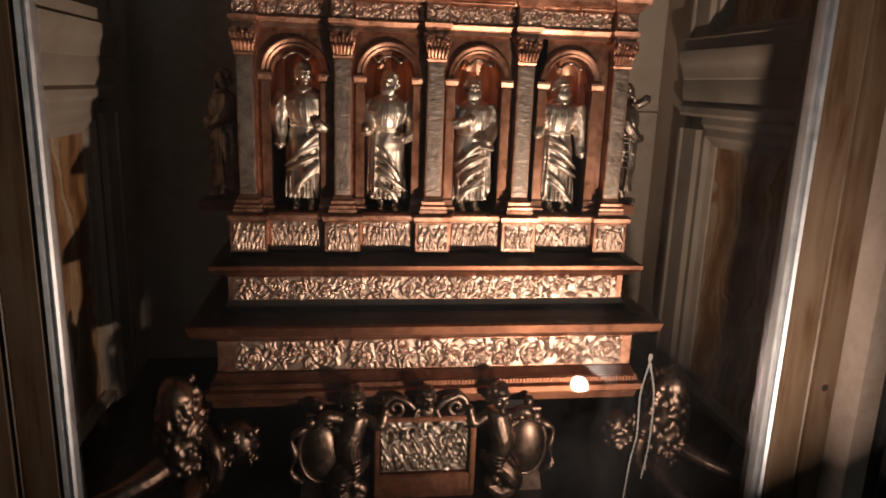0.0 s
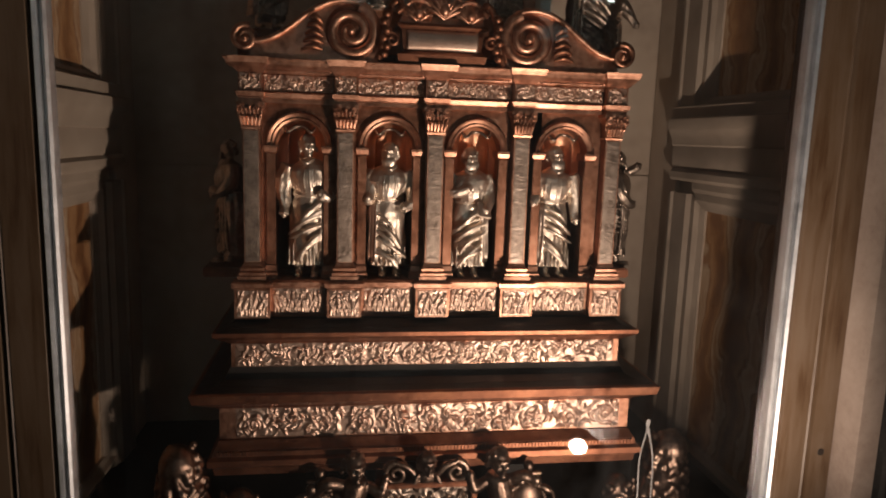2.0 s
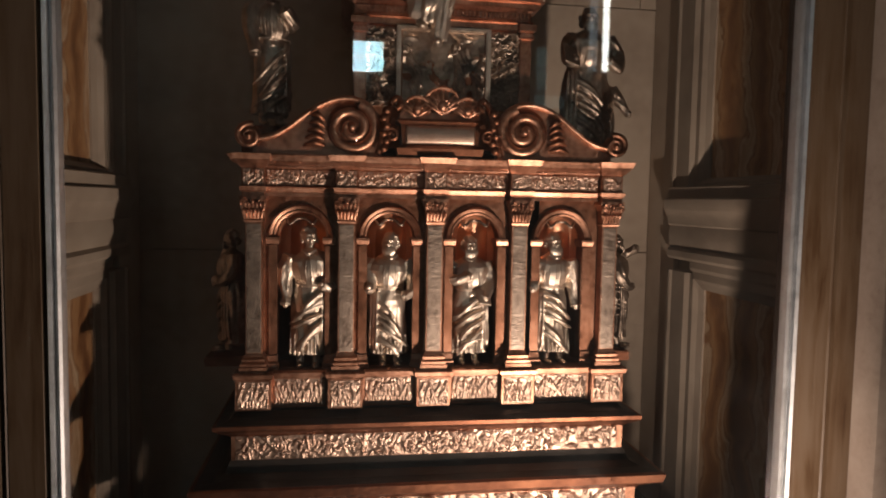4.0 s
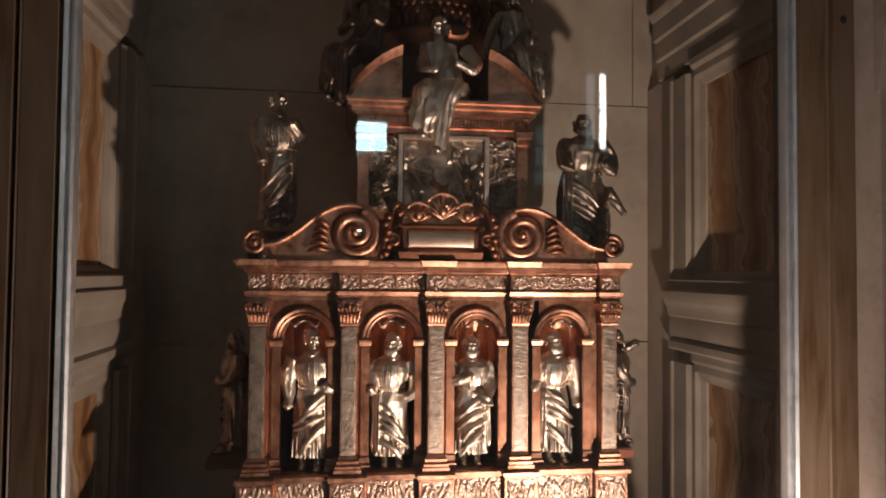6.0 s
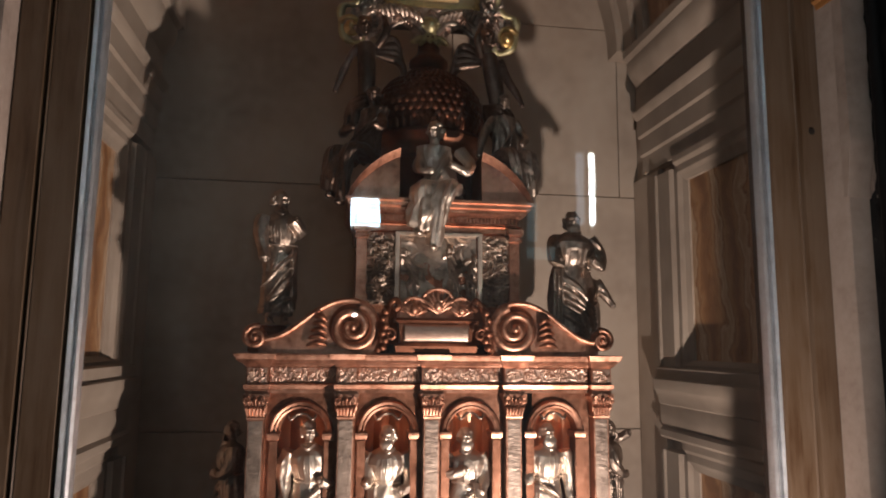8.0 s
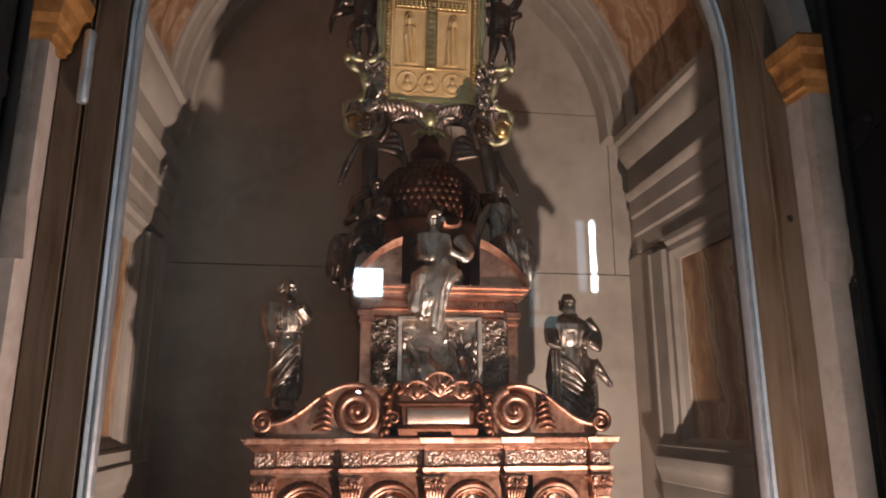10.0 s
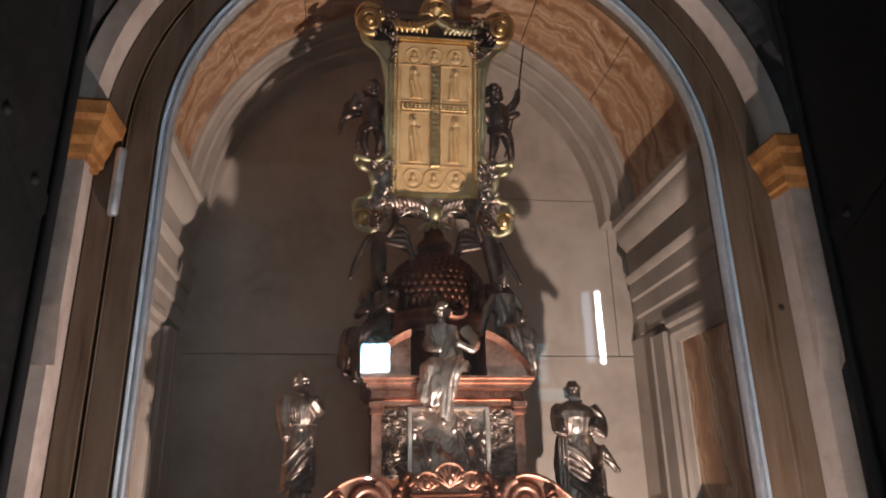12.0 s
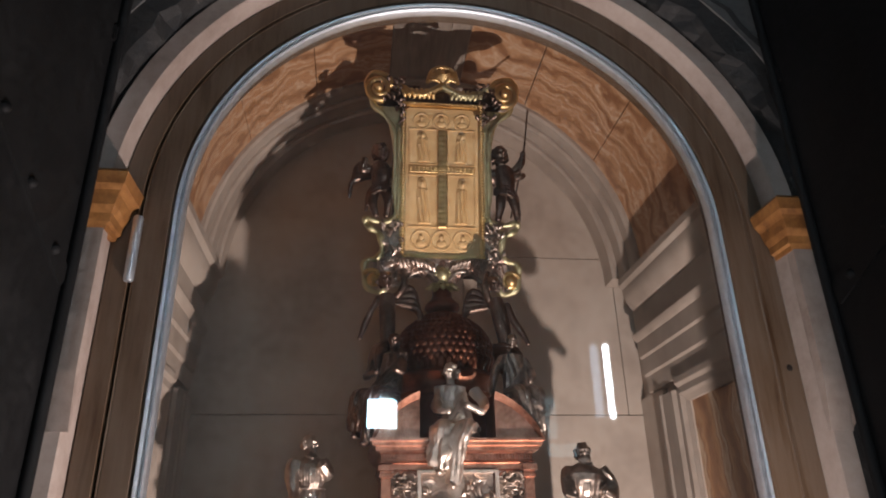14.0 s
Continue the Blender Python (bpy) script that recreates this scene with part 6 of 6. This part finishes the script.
for k, s in enumerate((-1, 1)):
    def P(x, z, y=-0.006):
        return (s * x, y, z)
    # long S-shaped side moulding
    line = curve_points([P(0.150, 0.395), P(0.165, 0.372), P(0.158, 0.345), P(0.130, 0.318), P(0.112, 0.285), P(0.107, 0.22), P(0.107, 0.14), P(0.104, 0.088), P(0.120, 0.070), P(0.148, 0.070), P(0.166, 0.078)], 7)
    part("side_moulding", leant(tube(line, [0.0058 + 0.0016 * math.sin(i * 0.5) for i in range(len(line))], 10)), GREEN_GILT, FR, "greenish gilt S-shaped moulding", True)
    part("side_plate", leant(skin([[P(p.x * s, p.z, -0.003), P(0.096, p.z, -0.003), P(0.096, p.z, 0.005), P(p.x * s, p.z, 0.005)] for p in line[14:-18]])), GREEN_GILT, FR, "flat greenish gilt side plate", 40)
    line = curve_points([P(0.166, 0.078), P(0.170, 0.064), P(0.156, 0.052), P(0.138, 0.040), P(0.132, 0.010), P(0.140, -0.012), P(0.165, -0.020), P(0.170, -0.045), P(0.160, -0.078), P(0.134, -0.088), P(0.122, -0.070), P(0.132, -0.056), P(0.146, -0.062)], 7)
    part("lower_scroll", leant(tube(line, [0.0068 + 0.0018 * math.sin(i * 0.6) for i in range(len(line))], 10)), GREEN_GILT, FR, "greenish gilt lower scroll", True)
    part("fill_plate", leant(lofted([(-0.070, *sorted((s * 0.080, s * 0.150)), 0.002, 0.016), (-0.02, *sorted((s * 0.080, s * 0.150)), -0.004, 0.016), (0.03, *sorted((s * 0.09, s * 0.132)), -0.004, 0.016), (0.07, *sorted((s * 0.09, s * 0.140)), 0.002, 0.016)])), SILVER_DARK, FR)
    bm = tube(spiral(s * 0.146, 0.385, 0.027, 1.8, -0.012, 0.01, s, 4.4, 44), [0.0085 - 0.004 * i / 44 for i in range(45)], 9)
    ball(P(0.146, 0.385, -0.018), (0.010, 0.010, 0.010), 14, bm)
    tube(curve_points([P(0.165, 0.372), P(0.175, 0.40), P(0.160, 0.425), P(0.130, 0.420), P(0.110, 0.400), P(0.085, 0.392)], 6), [0.007] * 31, 9, bm)
    part("top_volute", leant(bm), GOLD, FR, "worn gold volute", True)
    bm = ball(P(0.150, -0.060, -0.016), (0.012, 0.012, 0.013), 14)
    tube(spiral(s * 0.150, -0.060, 0.020, 1.3, -0.012, 0.004, s, 0.4, 30), 0.005, 8, bm)
    part("lower_rosette", leant(bm), GOLD, FR, "gold rosette", True)
    # leafage between the side scrolls and the border
    bm, rng = bmesh.new(), random.Random(50 + k)
    for j in range(34):
        z = rng.uniform(-0.062, 0.06)
        x = rng.uniform(0.092, 0.130)
        tube(curve_points([P(x, z), P(x + rng.uniform(-0.012, 0.012), z + 0.008, -0.012), P(x + rng.uniform(-0.014, 0.014), z + 0.017, -0.006)], 3), [0.002, 0.0035, 0.004, 0.004, 0.0035, 0.003, 0.002], 7, bm)
    tagged(part("leafage", leant(bm), SILVER_DARK, FR, "dark silver leafage", True), kind="stuff")
    # leaves that run up the side and fill the top corner
    bm = bmesh.new()
    strip = [P(0.0985, 0.085 + 0.0075 * j, -0.010) for j in range(28)]
    part("side_strip", leant(tube(strip, [0.0042 + 0.0008 * math.sin(j * 1.9) for j in range(28)], 8)), GREEN_GILT, FR, "greenish gilt strip", True)
    for j in range(40):
        x, z = rng.uniform(0.085, 0.150), rng.uniform(0.300, 0.405)
        if x > 0.105 + (z - 0.30) * 0.6:
            continue
        tube(curve_points([P(x, z), P(x + rng.uniform(-0.012, 0.012), z + 0.008, -0.015), P(x + rng.uniform(-0.016, 0.016), z + 0.016, -0.006)], 3), [0.002, 0.003, 0.0038, 0.0038, 0.0034, 0.003, 0.002], 7, bm)
    tagged(part("corner_leaves", leant(bm), BRONZE, FR, "dark bronze leafage", True), kind="stuff")
    part("corner_plate", leant(lofted([(0.28, *sorted((s * 0.09, s * 0.104)), 0.004, 0.016), (0.33, *sorted((s * 0.085, s * 0.128)), 0.002, 0.016), (0.39, *sorted((s * 0.06, s * 0.150)), 0.002, 0.016), (0.405, *sorted((s * 0.05, s * 0.135)), 0.004, 0.016)])), BRONZE, FR)
    # bottom and top swags
    bm = tube(curve_points([P(0.010, -0.062, -0.012), P(0.034, -0.040, -0.012), P(0.060, -0.044, -0.010), P(0.084, -0.060, -0.006), P(0.105, -0.062, -0.006), P(0.118, -0.045, -0.006)], 6), [0.0068 - 0.0001 * i for i in range(31)], 9)
    for j in range(9):
        x = 0.016 + 0.009 * j
        tube(curve_points([P(x, -0.052 + 0.02 * math.sin(x * 25), -0.010), P(x + 0.006, -0.036 + 0.02 * math.sin(x * 25), -0.018), P(x + 0.012, -0.026 + 0.014 * math.sin(x * 25), -0.010)], 3), [0.003, 0.0045, 0.005, 0.005, 0.0045, 0.004, 0.002], 7, bm)
    part("bottom_swag", leant(bm), SILVER_DARK, FR, "tarnished silver winged swag", True)
    bm = tube(curve_points([P(0.0, 0.398, -0.012), P(0.026, 0.384, -0.012), P(0.050, 0.376, -0.010), P(0.080, 0.384, -0.008), P(0.104, 0.400, -0.006), P(0.128, 0.396, -0.006)], 6), [0.0085] * 31, 9)
    for j in range(7):
        x = 0.020 + 0.011 * j
        tube(curve_points([P(x, 0.366, -0.008), P(x + 0.003, 0.378, -0.015), P(x + 0.008, 0.392, -0.008)], 3), [0.003, 0.0045, 0.005, 0.005, 0.0045, 0.004, 0.002], 7, bm)
    part("top_swag", leant(bm), GREEN_GILT if k else GOLD, FR, "worn gilt swag", True)
bm = bmesh.new()
for k in range(11):
    a = math.pi * (k + 0.5) / 11
    tube([(0, -0.008, 0.405), (0.016 * math.cos(a), -0.020, 0.408 + 0.016 * math.sin(a)), (0.032 * math.cos(a), -0.012, 0.408 + 0.034 * math.sin(a))], [0.003, 0.0048, 0.0055], 8, bm)
tube(curve_points([(-0.036, -0.012, 0.405), (-0.026, -0.014, 0.435), (0.0, -0.014, 0.446), (0.026, -0.014, 0.435), (0.036, -0.012, 0.405)], 6), 0.0042, 8, bm)
part("top_shell", leant(bm), GOLD, FR, "worn gold shell", True)
# chased apron under the tablet, its lower edge cut in two arches
apron_h = crowd(9, 3.2, 17, 0.05)(*np.meshgrid(np.linspace(0, 1, 150), np.linspace(0, 1, 50)))
rows = []
for j in range(50):
    row = []
    for i in range(150):
        x = -0.142 + 0.284 * i / 149
        low = -0.066 - 0.019 * math.cos(2 * math.pi * x / 0.125)
        row.append((x, -0.011 - 0.010 * apron_h[j, i], low + (-0.012 - low) * j / 49))
    rows.append(row)
bm = skin(rows, closed=False, caps=False)
box(-0.10, 0.10, 0.001, 0.008, -0.035, -0.012, 0, bm)
part("apron", leant(bm), SILVER_RELIEF, FR, "chased tarnished silver apron", True)
bm = ball((0, -0.016, -0.048), (0.014, 0.014, 0.016), 14)
for k in range(12):
    a = 2 * math.pi * k / 12
    ball((0.015 * math.cos(a), -0.012, -0.048 + 0.016 * math.sin(a)), (0.006, 0.006, 0.006), 8, bm)
for k in range(5):
    x = -0.028 + 0.014 * k
    tube(curve_points([(x * 0.5, -0.008, -0.066), (x, -0.016, -0.078), (x * 1.3, -0.010, -0.090 + abs(x) * 0.4)], 4), [0.004, 0.006, 0.007, 0.007, 0.006, 0.005, 0.004, 0.003, 0.002], 8, bm)
part("bottom_mask", leant(bm), GREEN_GILT, FR, "leafy boss at the frame's foot", True)
# stem that carries the frame
part("stem", tube([(0.0, 0.155, 2.20), (0.0, 0.155, 2.26), (0.0, 0.150, 2.30)], 0.014, 12), BRONZE, FR, "", True)

# small bare shapes standing on the frame's ledges, the second with a spear
fl = LEAN @ Vector((-0.138, -0.004, 0.082))
cherub(fl.x, fl.y, fl.z, 0.185, BRONZE, "dark bronze cherub standing on the frame's ledge", [
    ([(-0.11, 0, 0.64), (-0.22, -0.04, 0.60), (-0.20, -0.08, 0.72)], 0.045, 0.032), ([(0.11, 0, 0.64), (0.18, -0.04, 0.50), (0.15, -0.06, 0.40)], 0.045, 0.032),
    ([(-0.06, 0, 0.34), (-0.09, -0.03, 0.18), (-0.05, 0, 0.02)], 0.062, 0.034), ([(0.06, 0, 0.34), (0.10, -0.05, 0.18), (0.08, 0, 0.02)], 0.062, 0.034)], (0.0, -0.04, 0.86), [(0, 0, 0.32), (0, -0.03, 0.48), (0, 0, 0.66), (0, 0, 0.72)], 41, "cherubs on the frame", (-1,))
fr = LEAN @ Vector((0.146, -0.004, 0.082))
cherub(fr.x, fr.y, fr.z, 0.190, BRONZE, "dark bronze cherub with a raised arm, standing on the frame's ledge", [
    ([(0.11, 0, 0.66), (0.20, -0.05, 0.74), (0.24, -0.07, 0.88)], 0.045, 0.032), ([(0.06, -0.04, 0.52), (0.18, -0.07, 0.56), (0.22, -0.06, 0.58)], 0.04, 0.03), ([(-0.11, 0, 0.66), (-0.16, -0.02, 0.58), (-0.12, 0.02, 0.50)], 0.045, 0.032),
    ([(-0.05, 0, 0.34), (-0.07, -0.03, 0.18), (-0.10, 0, 0.02)], 0.062, 0.034), ([(0.06, 0, 0.34), (0.10, -0.05, 0.18), (0.13, 0, 0.02)], 0.062, 0.034)], (-0.04, -0.04, 0.87), [(0, 0, 0.32), (0.01, -0.03, 0.48), (0, 0, 0.66), (0, 0, 0.72)], 42, "cherubs on the frame", (-1,))
sp = thing("spear", tuple(fr + Vector((0.0, -0.012, 0.0))), "thin dark spear held by a cherub", "spear")
part("shaft", tube([fr + Vector((0.008, -0.010, 0.002)), fr + Vector((0.046, -0.020, 0.17)), fr + Vector((0.062, -0.026, 0.285))], 0.0022, 8), BRONZE, sp, "", True)

# nail in the back wall
nail = thing("nail", (0.505, 0.49, 2.569), "small bright nail in the back wall", "nail")
part("shank", tube([(0.505, 0.502, 2.569), (0.505, 0.480, 2.569)], 0.002, 8), ALUMINIUM, nail, "", True)
part("cap", lathe([(0.001, 0), (0.0055, 0.001), (0.004, 0.004)], (0.505, 0.480, 2.567), 12), GOLD, nail, "", True)

# drip mark on the pane
def drip_mark():
    y = DOOR_Y + 0.0056
    bm = tube(curve_points([(0.264, y, 1.168), (0.262, y, 1.150), (0.255, y, 1.110), (0.256, y, 1.052), (0.250, y, 1.010), (0.246, y, 0.950)], 5), [0.002, 0.003, 0.003, 0.0022] + [0.0011] * 22, 6)
    tube(curve_points([(0.264, y, 1.155), (0.274, y, 1.110), (0.275, y, 1.042), (0.269, y, 0.985)], 5), [0.0022, 0.0016] + [0.0010] * 14, 6, bm)
    for v in bm.verts:
        v.co.y = y + (v.co.y - y) * 0.12
    return bm


part("drip_mark", drip_mark(), DRIP, door, "dried whitish drip", True)

# windows, glowing lit patches and lamps on the church side, seen in the pane
glowing_wall_panel(0.135, 3.312, 0.37, 0.36, 0)
cross = [o for o in bpy.data.objects if o.name.startswith("window") and abs(o.location.x - 0.135) < 0.01][0]
for dx in (-0.0975, 0.0975):
    for dz in (-0.095, 0.095):
        part("quarter_pane", box(0.135 + dx - 0.083, 0.135 + dx + 0.083, -7.968, -7.962, 3.312 + dz - 0.08, 3.312 + dz + 0.08), BLUE_DAYLIGHT, cross, "light blue pane")
glowing_wall_panel(3.13, 3.75, 0.11, 0.98, 3)
# The slit window's sunlit reveal; its brightness is put in as glow.
glowing_wall_panel(2.98, 3.75, 0.14, 0.98, 0, REVEAL_GLOW)
# Teal panels: an unidentified lit patch, put in as glow; no window there.
glowing_wall_panel(2.31, 3.26, 0.15, 0.52, 1, TEAL_GLOW)
glowing_wall_panel(2.42, 2.85, 0.40, 0.16, 0, TEAL_GLOW)


def unseen_fill_panel(s, y, z, w, h, light):
    """An unseen glowing panel, added in a side wall near the church's far end."""
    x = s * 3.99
    t = thing("window", (x, y, z - h / 2), "unseen glowing panel added in the side wall to brighten the rear wall", "window", "aisle windows", "structure")
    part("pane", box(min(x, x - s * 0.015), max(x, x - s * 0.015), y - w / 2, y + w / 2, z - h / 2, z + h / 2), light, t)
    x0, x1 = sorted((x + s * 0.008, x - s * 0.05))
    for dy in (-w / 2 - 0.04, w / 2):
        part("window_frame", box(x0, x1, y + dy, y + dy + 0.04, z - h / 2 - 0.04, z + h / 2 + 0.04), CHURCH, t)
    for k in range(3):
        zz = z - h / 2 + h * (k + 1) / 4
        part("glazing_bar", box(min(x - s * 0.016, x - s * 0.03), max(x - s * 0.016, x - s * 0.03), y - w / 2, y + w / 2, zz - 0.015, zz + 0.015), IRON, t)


# Added out of view to brighten the rear wall that the pane mirrors.
unseen_fill_panel(-1, -6.1, 3.9, 1.1, 2.2, FILL_GLOW)
unseen_fill_panel(1, -6.1, 3.9, 0.8, 1.6, FILL_GLOW)


def lamp_housing(name, at, target, r, label):
    t = thing(name, at, label, "lamp")
    m = look(at, target)
    bm = lathe([(r * 0.5, 0.10), (r * 1.0, 0.09), (r * 1.35, 0.02), (r * 1.4, 0.004), (r * 1.25, 0.004), (r * 1.2, 0.012), (r * 0.4, 0.02)], (0, 0, 0), 28)
    bmesh.ops.transform(bm, matrix=m, verts=bm.verts)
    part("housing", bm, IRON, t, "", 40)
    return t


sl = lamp_housing("floor_spotlight", SPOT, (0.02, 0.0, 1.75), 0.032, "small black spotlight on a thin stand before the niche")
part("stand", tube([(SPOT[0], SPOT[1] - 0.05, 0.0), (SPOT[0], SPOT[1] - 0.05, SPOT[2] - 0.02)], 0.012, 12), IRON, sl, "", True)
part("foot", lathe([(0.12, 0.0), (0.12, 0.012), (0.02, 0.02)], (SPOT[0], SPOT[1] - 0.05, 0.0), 28), IRON, sl, "", 40)
# Unseen plate, added to keep the lamp off the right shutter and stone.
fn = Vector((1.0, -0.62, 0.08)).normalized()
fu = (Vector((0, 0.3, 1)) - fn * fn.dot(Vector((0, 0.3, 1)))).normalized()
fw = fn.cross(fu)
fc = Vector(SPOT) + fn * 0.015 + fu * 0.05
part("side_light_blocker", skin([[fc + fu * a + fw * b + fn * k for a, b in ((-0.020, -0.06), (0.072, -0.06), (0.072, 0.06), (-0.020, 0.06))] for k in (0.0, 0.002)]), IRON, sl, "unseen plate added to keep light off the right shutter and stone")
# Stands for the viewer's phone torch, kept in one place; the stand is added.
tl = lamp_housing("phone_torch", TORCH, (0.0, 0.0, 1.75), 0.014, "small lamp for the phone's torch, held still on an added stand")
part("stand", tube([(TORCH[0], TORCH[1] - 0.05, 0.0), (TORCH[0], TORCH[1] - 0.05, TORCH[2] - 0.01)], 0.01, 12), IRON, tl, "", True)
# Unseen plate, added so the torch lights only the upper part.
part("low_light_blocker", box(TORCH[0] - 0.03, TORCH[0] + 0.03, TORCH[1] + 0.002, TORCH[1] + 0.10, TORCH[2] - 0.0065, TORCH[2] - 0.0045, 0.0005), IRON, tl, "unseen plate added under the lens to cut its downward light")
